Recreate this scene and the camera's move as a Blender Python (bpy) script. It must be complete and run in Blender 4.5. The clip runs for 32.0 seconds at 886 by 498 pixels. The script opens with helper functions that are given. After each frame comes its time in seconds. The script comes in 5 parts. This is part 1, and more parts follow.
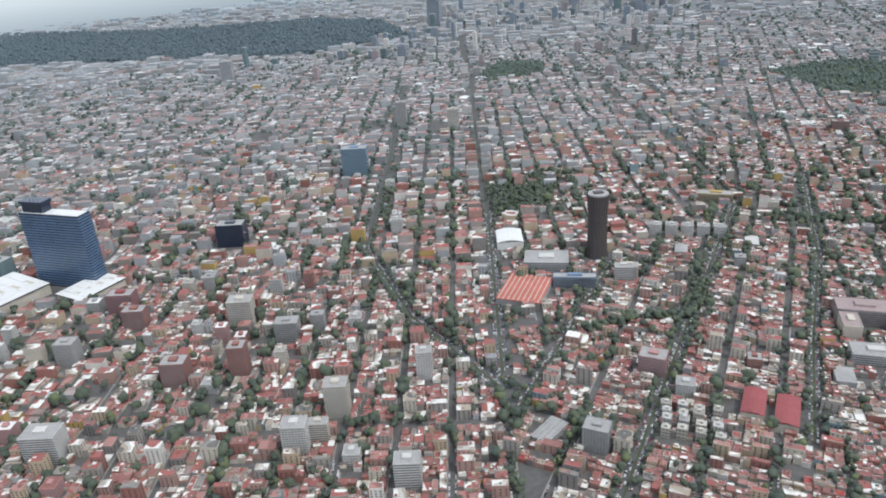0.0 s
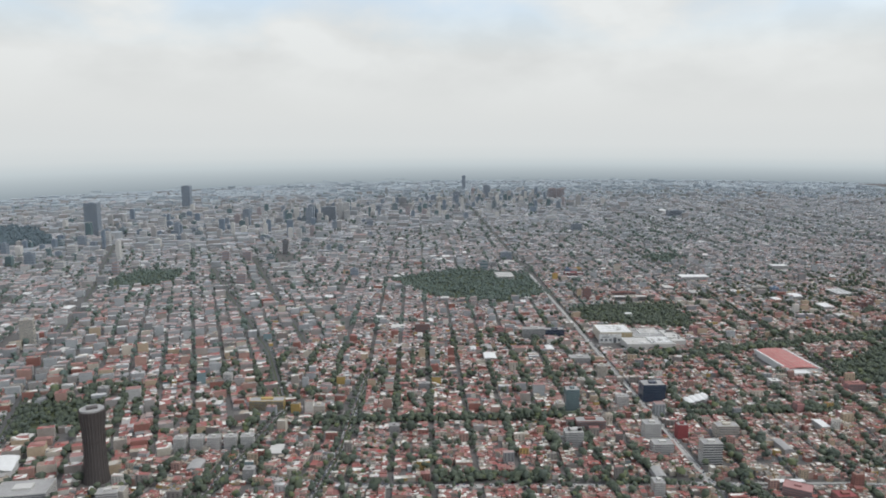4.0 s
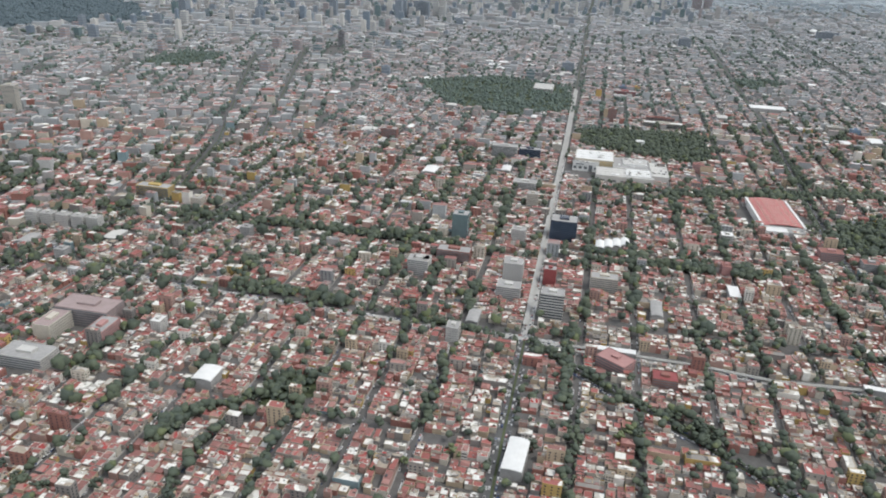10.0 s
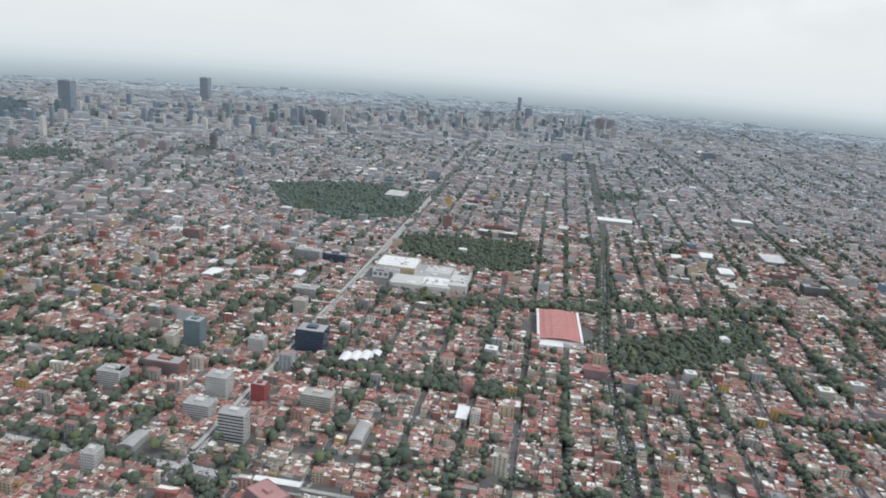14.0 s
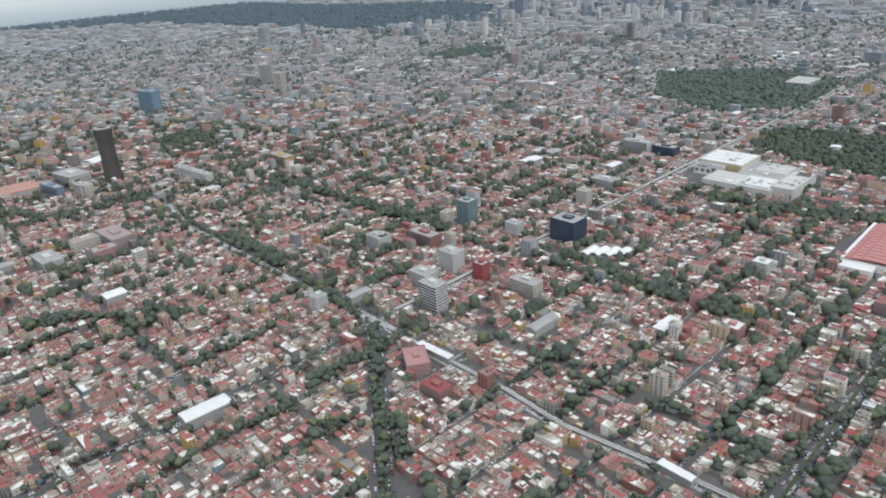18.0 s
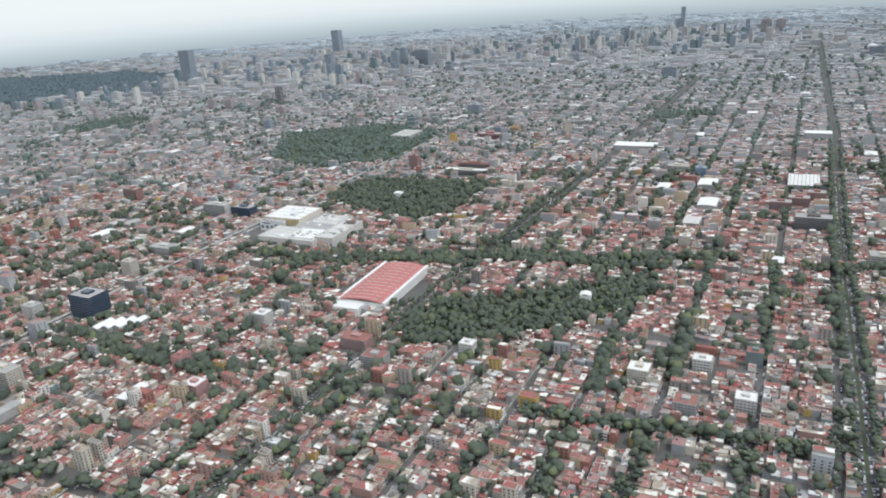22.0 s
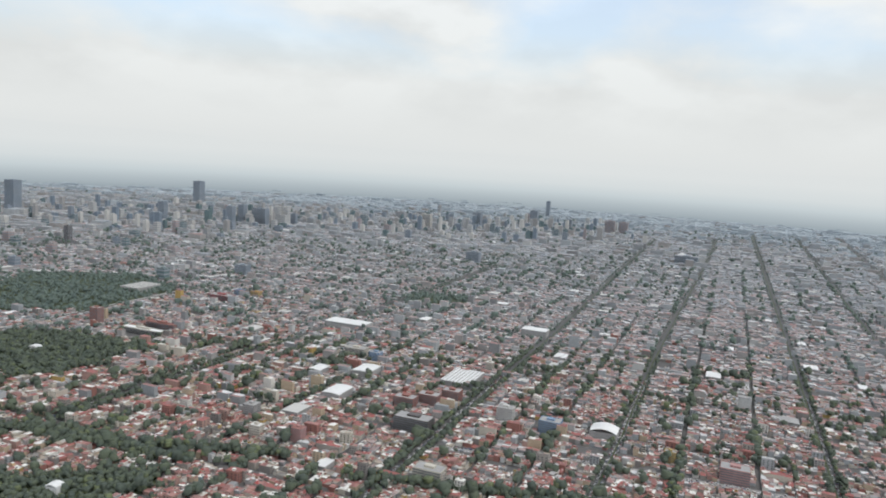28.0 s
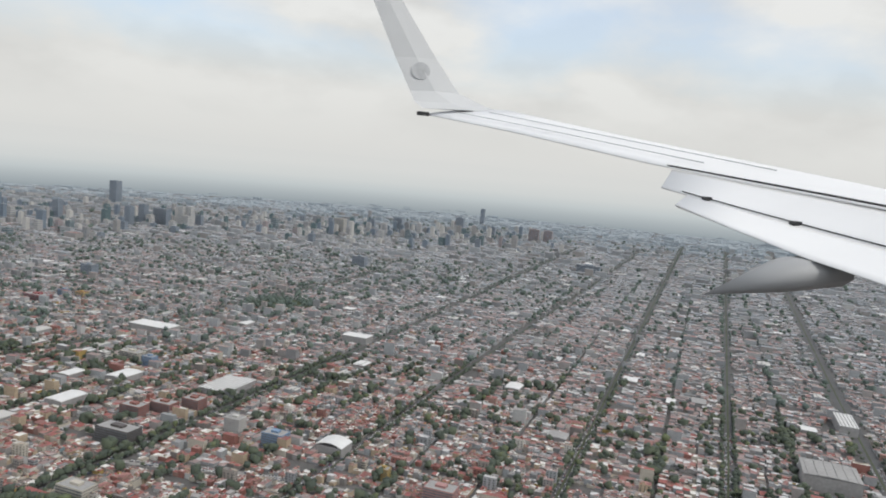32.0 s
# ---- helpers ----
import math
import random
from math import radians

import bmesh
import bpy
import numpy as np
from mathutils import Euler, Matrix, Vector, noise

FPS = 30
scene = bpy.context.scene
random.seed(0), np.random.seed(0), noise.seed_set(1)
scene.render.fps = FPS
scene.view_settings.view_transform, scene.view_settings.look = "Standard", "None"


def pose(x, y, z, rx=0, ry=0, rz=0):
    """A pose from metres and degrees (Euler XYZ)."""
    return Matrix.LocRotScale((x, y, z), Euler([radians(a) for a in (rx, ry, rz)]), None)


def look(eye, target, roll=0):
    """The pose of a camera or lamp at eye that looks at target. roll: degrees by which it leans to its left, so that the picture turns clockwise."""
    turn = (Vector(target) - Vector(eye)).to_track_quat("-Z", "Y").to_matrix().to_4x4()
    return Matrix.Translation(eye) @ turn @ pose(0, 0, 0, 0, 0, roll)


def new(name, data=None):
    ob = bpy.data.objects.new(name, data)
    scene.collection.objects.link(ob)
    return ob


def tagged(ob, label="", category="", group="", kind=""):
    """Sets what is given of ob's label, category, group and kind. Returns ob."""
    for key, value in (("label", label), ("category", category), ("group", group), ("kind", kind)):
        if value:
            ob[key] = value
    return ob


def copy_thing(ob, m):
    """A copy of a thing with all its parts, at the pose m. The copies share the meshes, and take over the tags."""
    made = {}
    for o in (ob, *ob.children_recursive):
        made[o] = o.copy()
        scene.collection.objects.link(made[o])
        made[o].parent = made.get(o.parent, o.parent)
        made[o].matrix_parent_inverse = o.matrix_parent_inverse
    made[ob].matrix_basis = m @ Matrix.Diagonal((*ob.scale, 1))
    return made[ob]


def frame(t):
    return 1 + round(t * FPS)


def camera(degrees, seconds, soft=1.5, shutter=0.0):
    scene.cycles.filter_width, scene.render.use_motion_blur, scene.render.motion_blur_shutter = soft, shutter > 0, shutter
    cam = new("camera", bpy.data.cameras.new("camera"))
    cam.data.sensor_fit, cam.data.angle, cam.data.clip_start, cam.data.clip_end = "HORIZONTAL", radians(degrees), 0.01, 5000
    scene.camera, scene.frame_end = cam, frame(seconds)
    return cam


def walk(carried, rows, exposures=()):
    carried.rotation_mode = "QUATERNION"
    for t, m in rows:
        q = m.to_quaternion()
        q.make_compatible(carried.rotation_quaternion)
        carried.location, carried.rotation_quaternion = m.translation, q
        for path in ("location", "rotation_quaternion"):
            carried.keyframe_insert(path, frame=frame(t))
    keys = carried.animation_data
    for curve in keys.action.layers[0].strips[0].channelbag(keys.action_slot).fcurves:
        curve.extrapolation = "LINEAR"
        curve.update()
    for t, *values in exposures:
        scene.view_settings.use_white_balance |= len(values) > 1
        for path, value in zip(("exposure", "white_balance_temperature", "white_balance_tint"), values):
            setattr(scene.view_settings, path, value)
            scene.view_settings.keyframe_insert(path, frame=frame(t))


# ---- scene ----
cam = camera(62.1, 32.0, soft=1.9)
# seconds, place, then heading to the right of +y, pitch and roll in degrees
PATH = [
    (0.0, 0.00, -0.00, 213.19, 9.73, -24.46, -3.93),
    (0.5, 18.25, -4.85, 211.56, 5.35, -21.65, -4.13),
    (1.0, 36.38, -9.46, 209.95, 3.88, -17.30, -3.44),
    (1.5, 54.40, -13.83, 208.38, 6.16, -14.18, -1.84),
    (2.0, 72.31, -17.96, 206.82, 12.97, -10.86, -0.22),
    (2.5, 90.13, -21.86, 205.30, 19.77, -9.24, -0.30),
    (3.0, 107.84, -25.54, 203.80, 29.21, -9.92, -0.37),
    (3.5, 125.45, -28.99, 202.32, 30.75, -8.91, 0.06),
    (5.5, 195.06, -40.67, 196.67, 27.46, -10.59, 1.15),
    (6.0, 212.26, -43.08, 195.32, 24.60, -13.22, 0.86),
    (6.5, 229.39, -45.29, 193.99, 22.68, -15.34, 0.72),
    (7.0, 246.46, -47.31, 192.69, 21.01, -17.10, 1.22),
    (7.5, 263.46, -49.15, 191.42, 19.95, -17.97, 2.09),
    (8.0, 280.41, -50.80, 190.17, 19.69, -18.45, 4.13),
    (8.5, 297.30, -52.27, 188.95, 19.33, -18.83, 5.43),
    (9.0, 314.14, -53.56, 187.75, 18.75, -19.80, 4.64),
    (9.5, 330.93, -54.69, 186.57, 17.90, -21.07, 3.82),
    (10.0, 347.68, -55.65, 185.42, 17.21, -23.74, 2.56),
    (10.5, 364.40, -56.45, 184.30, 16.52, -25.36, 2.25),
    (11.0, 381.07, -57.10, 183.20, 15.69, -26.56, 2.16),
    (11.5, 397.72, -57.59, 182.13, 14.59, -23.84, 1.99),
    (12.0, 414.34, -57.93, 181.08, 13.15, -22.21, 1.95),
    (12.5, 430.94, -58.13, 180.05, 11.85, -21.74, 1.25),
    (13.0, 447.53, -58.19, 179.05, 20.75, -18.57, 4.45),
    (13.5, 464.09, -58.11, 178.08, 24.70, -14.69, 6.28),
    (14.0, 480.65, -57.91, 177.13, 20.58, -14.94, 4.86),
    (14.5, 497.20, -57.57, 176.20, 17.95, -16.81, 3.04),
    (15.0, 513.75, -57.12, 175.30, 9.97, -17.72, 0.72),
    (15.5, 530.30, -56.54, 174.42, 5.42, -18.89, 0.13),
    (17.5, 596.60, -53.16, 171.16, -12.31, -22.37, -3.05),
    (18.0, 613.23, -52.06, 170.41, -18.60, -23.25, -3.86),
    (18.5, 629.87, -50.88, 169.68, -23.77, -20.87, -5.33),
    (19.0, 646.55, -49.60, 168.98, -26.97, -16.64, -4.85),
    (19.5, 663.26, -48.24, 168.30, -30.29, -15.33, -5.09),
    (20.0, 680.01, -46.80, 167.64, -26.65, -16.93, -4.39),
    (20.5, 696.81, -45.29, 167.01, -14.68, -18.59, -0.55),
    (21.0, 713.65, -43.71, 166.40, -7.13, -18.46, 1.62),
    (21.5, 730.53, -42.06, 165.82, -2.61, -19.85, -3.82),
    (22, 747.48, -40.35, 165.26, 1.48, -19.93, -3.75),
    (22.5, 764.48, -38.59, 164.73, 7.59, -16.31, 2.13),
    (23, 781.55, -36.77, 164.22, 12.55, -12.84, 5.8),
    (23.5, 798.68, -34.9, 163.73, 12.14, -13.08, 7),
    (24, 815.88, -32.99, 163.27, 10.4, -15.66, 5.58),
    (24.5, 833.16, -31.04, 162.83, 8.31, -16.53, 3.9),
    (26.5, 903.09, -22.93, 161.32, -3.79, -19.06, -2.01),
    (27.0, 920.80, -20.85, 161.01, 0.92, -12.99, 0.51),
    (27.5, 938.61, -18.75, 160.71, 5.00, -8.67, 3.17),
    (28.0, 956.52, -16.65, 160.44, 7.37, -6.95, 3.67),
    (28.5, 974.54, -14.54, 160.20, 8.38, -6.35, 5.50),
    (29.0, 992.67, -12.43, 159.98, 8.12, -4.29, 5.55),
    (29.5, 1010.91, -10.32, 159.78, 7.54, -8.80, 4.45),
    (30.0, 1029.28, -8.22, 159.61, 7.55, -9.76, 4.33),
    (30.5, 1047.76, -6.14, 159.46, 8.27, -8.16, 4.24),
    (31.0, 1066.38, -4.07, 159.33, 8.81, -6.74, 4.93),
    (31.5, 1085.12, -2.02, 159.23, 9.11, -6.50, 4.81),
    (32.0, 1104.00, 0.00, 159.15, 8.98, -6.08, 4.88),
]


def aim(px, py, pz, yaw, pitch, roll):
    a, b = radians(yaw), radians(pitch)
    way = Vector((math.sin(a) * math.cos(b), math.cos(a) * math.cos(b), math.sin(b)))
    return look((px, py, pz), Vector((px, py, pz)) + way * 100, roll)


EXPOSURES = [(0, 0.36, 6150, 7), (2, 0.32, 6300, 7), (3, 0.16, 6350, 7), (5.5, -0.05, 6450, 8), (8, 0.16, 6450, 8), (9, 0.22, 6450, 7), (10, 0.27, 6450, 7), (12, 0.25, 6400, 6), (13, 0.24, 6250, 6), (15, 0.17, 6200, 7),
             (18, 0.24, 6150, 6), (19, 0.18, 6150, 6), (21, 0.18, 6200, 6), (22, 0.38, 6250, 6), (24, 0.30, 6350, 7), (27, 0.25, 6350, 7), (28, 0.10, 6400, 7), (29, -0.22, 6550, 7), (30, -0.08, 6500, 7), (32, -0.03, 6600, 8)]
walk(cam, [(t, aim(*row)) for t, *row in PATH], EXPOSURES)

# ---- world and sun: high thin overcast with a hazy sun ----
SUN_UP, SUN_FROM = 58, 135
world = bpy.data.worlds.new("sky")
scene.world = world
world.use_nodes = True
wn, wl = world.node_tree.nodes, world.node_tree.links
bg = wn["Background"]
sky = wn.new("ShaderNodeTexSky")
sky.sky_type, sky.sun_disc = "NISHITA", False
sky.sun_elevation, sky.sun_rotation = radians(SUN_UP), radians(SUN_FROM)
sky.air_density, sky.dust_density = 1.0, 3.0
coord = wn.new("ShaderNodeTexCoord")
squash = wn.new("ShaderNodeMapping")
squash.inputs["Scale"].default_value = (2.0, 2.0, 4.2)
wl.new(coord.outputs["Generated"], squash.inputs["Vector"])
puff = wn.new("ShaderNodeTexNoise")
puff.inputs["Scale"].default_value, puff.inputs["Detail"].default_value, puff.inputs["Roughness"].default_value = 1.6, 6, 0.5
wl.new(squash.outputs["Vector"], puff.inputs["Vector"])
cover = wn.new("ShaderNodeValToRGB")
cover.color_ramp.elements[0].position, cover.color_ramp.elements[1].position = 0.40, 0.56
cover.color_ramp.elements[0].color, cover.color_ramp.elements[1].color = (0.5, 0.5, 0.5, 1), (1, 1, 1, 1)
wl.new(puff.outputs["Fac"], cover.inputs["Fac"])
split = wn.new("ShaderNodeSeparateXYZ")
wl.new(coord.outputs["Generated"], split.inputs["Vector"])
up = wn.new("ShaderNodeValToRGB")  # colour of the cloud sheet by height above the horizon
up.color_ramp.elements[0].position, up.color_ramp.elements[0].color = 0.005, (0.70, 0.705, 0.705, 1)
up.color_ramp.elements[1].position, up.color_ramp.elements[1].color = 0.40, (0.82, 0.83, 0.85, 1)
for pos, col in ((0.03, (0.725, 0.725, 0.72, 1)), (0.08, (0.75, 0.75, 0.745, 1)), (0.15, (0.755, 0.76, 0.76, 1)), (0.25, (0.78, 0.785, 0.795, 1))):
    e = up.color_ramp.elements.new(pos)
    e.color = col
wl.new(split.outputs["Z"], up.inputs["Fac"])
veil = wn.new("ShaderNodeMix")
veil.data_type = "RGBA"
clear = wn.new("ShaderNodeMix")
clear.data_type, clear.blend_type = "RGBA", "MULTIPLY"
clear.inputs["Factor"].default_value = 1.0
wl.new(sky.outputs["Color"], clear.inputs["A"])
clear.inputs["B"].default_value = (0.26, 0.26, 0.26, 1)
wl.new(clear.outputs["Result"], veil.inputs["A"])
lump = wn.new("ShaderNodeTexNoise")  # soft billows in the cloud sheet
lump.inputs["Scale"].default_value, lump.inputs["Detail"].default_value = 3.2, 5
wl.new(squash.outputs["Vector"], lump.inputs["Vector"])
tone = wn.new("ShaderNodeMapRange")
tone.inputs["From Min"].default_value, tone.inputs["From Max"].default_value = 0.38, 0.62
tone.inputs["To Min"].default_value, tone.inputs["To Max"].default_value = 0.88, 1.07
wl.new(lump.outputs["Fac"], tone.inputs["Value"])
fade = wn.new("ShaderNodeMapRange")  # the billows drown in the haze low down
fade.inputs["From Min"].default_value, fade.inputs["From Max"].default_value = 0.02, 0.14
wl.new(split.outputs["Z"], fade.inputs["Value"])
even = wn.new("ShaderNodeMix")
even.inputs["A"].default_value = 1.0
wl.new(fade.outputs[0], even.inputs["Factor"])
wl.new(tone.outputs[0], even.inputs["B"])
billow = wn.new("ShaderNodeVectorMath")
billow.operation = "SCALE"
wl.new(up.outputs["Color"], billow.inputs[0])
wl.new(even.outputs["Result"], billow.inputs["Scale"])
wl.new(billow.outputs[0], veil.inputs["B"])
low = wn.new("ShaderNodeMapRange")  # the sheet is closed near the horizon and breaks up higher
low.inputs["From Min"].default_value, low.inputs["From Max"].default_value = 0.10, 0.24
low.inputs["To Min"].default_value, low.inputs["To Max"].default_value = 1.0, 0.0
wl.new(split.outputs["Z"], low.inputs["Value"])
shut = wn.new("ShaderNodeMath")
shut.operation = "MAXIMUM"
wl.new(cover.outputs["Color"], shut.inputs[0])
wl.new(low.outputs[0], shut.inputs[1])
wl.new(shut.outputs[0], veil.inputs["Factor"])
wl.new(veil.outputs["Result"], bg.inputs["Color"])
bg.inputs["Strength"].default_value = 1.0
sun = new("sun", bpy.data.lights.new("sun", "SUN"))
sun.data.energy, sun.data.angle, sun.data.color = 1.5, radians(8), (1.0, 0.97, 0.93)
_e, _r = radians(SUN_UP), radians(SUN_FROM)
_way = Vector((math.sin(_r) * math.cos(_e), math.cos(_r) * math.cos(_e), math.sin(_e)))
sun.matrix_world = look(_way * 1000, (0, 0, 0))


# ---- materials ----
def srgb(c):
    return tuple(((v / 255) / 12.92 if v < 11 else ((v / 255 + 0.055) / 1.055) ** 2.4) for v in c) + (1,)


def plain(name, col, rough=0.8, grain=0.25, scale=1.5, metal=0.0, bump=0.0):
    """One painted or mineral surface with mottling at two scales."""
    m = bpy.data.materials.new(name)
    m.use_nodes = True
    n, l = m.node_tree.nodes, m.node_tree.links
    b = n["Principled BSDF"]
    b.inputs["Roughness"].default_value, b.inputs["Metallic"].default_value = rough, metal
    geo = n.new("ShaderNodeNewGeometry")
    a, c = n.new("ShaderNodeTexNoise"), n.new("ShaderNodeTexNoise")
    a.inputs["Scale"].default_value, c.inputs["Scale"].default_value = scale, scale * 0.13
    a.inputs["Detail"].default_value = c.inputs["Detail"].default_value = 4
    for t in (a, c):
        l.new(geo.outputs["Position"], t.inputs["Vector"])
    s = n.new("ShaderNodeMath")
    l.new(a.outputs["Fac"], s.inputs[0])
    l.new(c.outputs["Fac"], s.inputs[1])
    r = n.new("ShaderNodeMapRange")
    r.inputs["From Min"].default_value, r.inputs["From Max"].default_value = 0.6, 1.4
    r.inputs["To Min"].default_value, r.inputs["To Max"].default_value = 1 - grain, 1 + grain
    l.new(s.outputs[0], r.inputs["Value"])
    k = n.new("ShaderNodeVectorMath")
    k.operation = "SCALE"
    k.inputs[0].default_value = col[:3]
    l.new(r.outputs[0], k.inputs["Scale"])
    l.new(k.outputs[0], b.inputs["Base Color"])
    if bump:
        u = n.new("ShaderNodeBump")
        u.inputs["Strength"].default_value, u.inputs["Distance"].default_value = bump, 0.1
        l.new(a.outputs["Fac"], u.inputs["Height"])
        l.new(u.outputs[0], b.inputs["Normal"])
    return m


def palette(name, cols, rough=0.85, per="island", grain=0.2, scale=0.8, stride=1.0, patch=0.0):
    """A surface whose colour is drawn from a list, house by house, with stains over it; patch: neighbours take after one another."""
    m = plain(name, (0.5, 0.5, 0.5), rough, grain, scale)
    n, l = m.node_tree.nodes, m.node_tree.links
    k = next(x for x in n if x.bl_idname == "ShaderNodeVectorMath")
    if per == "island":
        src = n.new("ShaderNodeNewGeometry").outputs["Random Per Island"]
    else:
        src = n.new("ShaderNodeObjectInfo").outputs["Random"]
    mul, fr = n.new("ShaderNodeMath"), n.new("ShaderNodeMath")
    mul.operation, fr.operation = "MULTIPLY", "FRACT"
    mul.inputs[1].default_value = stride
    l.new(src, mul.inputs[0])
    l.new(mul.outputs[0], fr.inputs[0])
    if patch:
        where, near, mix, wrap = n.new("ShaderNodeNewGeometry"), n.new("ShaderNodeTexNoise"), n.new("ShaderNodeMath"), n.new("ShaderNodeMath")
        near.inputs["Scale"].default_value, near.inputs["Detail"].default_value = patch, 1
        l.new(where.outputs["Position"], near.inputs["Vector"])
        twice = n.new("ShaderNodeMath")
        twice.operation, twice.inputs[1].default_value = "MULTIPLY", 1.8
        l.new(near.outputs["Fac"], twice.inputs[0])
        mix.operation, mix.inputs[1].default_value = "MULTIPLY_ADD", 0.55
        l.new(fr.outputs[0], mix.inputs[0])
        l.new(twice.outputs[0], mix.inputs[2])
        wrap.operation = "FRACT"
        l.new(mix.outputs[0], wrap.inputs[0])
        fr = wrap
    r = n.new("ShaderNodeValToRGB")
    r.color_ramp.interpolation = "CONSTANT"
    e = r.color_ramp.elements
    e[0].position, e[0].color = 0, (*cols[0][1][:3], 1)
    at = cols[0][0]
    total = sum(c[0] for c in cols)
    for wgt, col in cols[1:-1]:
        x = e.new(at / total)
        x.color = (*col[:3], 1)
        at += wgt
    e[len(e) - 1].position, e[len(e) - 1].color = at / total, (*cols[-1][1][:3], 1)
    l.new(fr.outputs[0], r.inputs["Fac"])
    l.new(r.outputs["Color"], k.inputs[0])
    return m


ROOFS = [(10, (0.62, 0.61, 0.575)), (15, (0.265, 0.092, 0.082)), (14, (0.22, 0.105, 0.095)), (13, (0.31, 0.165, 0.145)), (4, (0.29, 0.050, 0.046)), (10, (0.245, 0.165, 0.135)), (12, (0.205, 0.190, 0.175)),
         (7, (0.115, 0.108, 0.102)), (8, (0.30, 0.255, 0.205)), (7, (0.41, 0.39, 0.35))]
WALLS = [(18, (0.44, 0.405, 0.345)), (14, (0.29, 0.265, 0.24)), (15, (0.32, 0.205, 0.175)), (14, (0.40, 0.32, 0.23)), (10, (0.19, 0.175, 0.165)),
         (12, (0.25, 0.115, 0.095)), (8, (0.56, 0.54, 0.50)), (2, (0.38, 0.27, 0.10)), (1, (0.17, 0.235, 0.255))]
# MID to FARW hold painted haze; MID and FARW also dress the plain east.
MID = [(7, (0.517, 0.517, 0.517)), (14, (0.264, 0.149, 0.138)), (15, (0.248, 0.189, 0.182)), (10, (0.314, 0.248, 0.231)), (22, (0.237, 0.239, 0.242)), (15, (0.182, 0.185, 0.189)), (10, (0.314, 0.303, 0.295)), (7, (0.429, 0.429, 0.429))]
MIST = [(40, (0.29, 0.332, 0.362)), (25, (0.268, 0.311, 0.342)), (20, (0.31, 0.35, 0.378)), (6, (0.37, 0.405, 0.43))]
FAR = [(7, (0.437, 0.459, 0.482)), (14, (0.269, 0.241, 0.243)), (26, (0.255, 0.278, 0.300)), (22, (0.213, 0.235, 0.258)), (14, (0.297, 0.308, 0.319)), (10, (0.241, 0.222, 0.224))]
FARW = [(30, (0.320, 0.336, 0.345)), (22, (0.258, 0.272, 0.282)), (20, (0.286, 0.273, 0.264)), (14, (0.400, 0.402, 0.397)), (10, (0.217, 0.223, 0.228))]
SMALL = [(32, (0.64, 0.63, 0.61)), (28, (0.30, 0.285, 0.27)), (15, (0.06, 0.06, 0.063)), (15, (0.22, 0.13, 0.12)), (10, (0.42, 0.40, 0.37))]
M_ROOF = palette("roof_coating", ROOFS, stride=7.31, patch=0.055)
M_WALL = palette("rendered_wall", WALLS)
M_FAR = palette("hazed_roofs", FAR, stride=5.7, patch=0.02)
M_MID = palette("plain_and_hazed_roofs", MID, stride=6.1, patch=0.035)
M_SMALL = palette("roof_clutter", SMALL, stride=9.7)
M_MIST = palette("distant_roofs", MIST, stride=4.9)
M_FARW = palette("plain_and_hazed_walls", FARW, stride=3.3)
M_ROOF_O = palette("roof_coating_single", ROOFS, per="object", stride=7.31)
M_WALL_O = palette("rendered_wall_single", WALLS, per="object")
M_WIN = plain("window_glass", (0.045, 0.055, 0.065), 0.15, 0.2)
# windows of far towers, paled bluish by haze put into the colour
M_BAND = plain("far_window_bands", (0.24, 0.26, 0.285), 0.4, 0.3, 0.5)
M_PANE = plain("office_panes", (0.16, 0.17, 0.18), 0.2, 0.3, 0.5)
M_TANK = plain("black_plastic", (0.04, 0.04, 0.045), 0.5)
LEAVES = [(4, (0.060, 0.077, 0.054)), (3, (0.072, 0.090, 0.058)), (3, (0.050, 0.066, 0.051)), (0.8, (0.098, 0.118, 0.056))]
# WOODS and GROVES have the blue of distance haze mixed into the green
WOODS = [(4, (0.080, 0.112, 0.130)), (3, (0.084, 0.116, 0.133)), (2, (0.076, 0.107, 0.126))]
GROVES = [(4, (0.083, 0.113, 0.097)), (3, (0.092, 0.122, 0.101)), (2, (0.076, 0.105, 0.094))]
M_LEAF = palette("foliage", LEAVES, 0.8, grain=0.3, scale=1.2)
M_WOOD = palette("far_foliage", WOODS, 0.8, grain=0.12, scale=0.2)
M_GROVE = palette("hazed_grove_foliage", GROVES, 0.8, grain=0.25, scale=0.4)
M_LEAF_O = palette("foliage_single", LEAVES, 0.75, per="object", grain=0.45, scale=1.2)
M_BARK = plain("bark", (0.10, 0.075, 0.055), 0.9)
M_GROUND = plain("city_ground", (0.098, 0.094, 0.092), 0.9, 0.35, 0.35)
M_GRASS = plain("park_grass", (0.06, 0.075, 0.035), 0.9, 0.4, 0.3)
M_ASPHALT = plain("asphalt", (0.085, 0.085, 0.088), 0.85, 0.25, 0.6)
M_PALE = plain("pale_concrete_road", (0.36, 0.355, 0.34), 0.85, 0.18, 0.8)
M_KERB = plain("pavement_concrete", (0.26, 0.25, 0.24), 0.9, 0.25, 0.7)
M_WHITE = plain("white_roof_sheet", (0.62, 0.62, 0.61), 0.6, 0.10, 0.4)
M_PLASTER = plain("weathered_white_plaster", (0.475, 0.465, 0.445), 0.85, 0.2, 0.6)
M_CREAM = plain("cream_render", (0.46, 0.425, 0.365), 0.8, 0.12, 0.5)
M_CONC = plain("grey_concrete", (0.30, 0.295, 0.29), 0.85, 0.2, 0.6)
M_RED = plain("red_roof_paint", (0.235, 0.058, 0.06), 0.7, 0.2, 0.4)
M_BRICK = plain("brick_red_render", (0.235, 0.105, 0.088), 0.85, 0.18, 0.6)
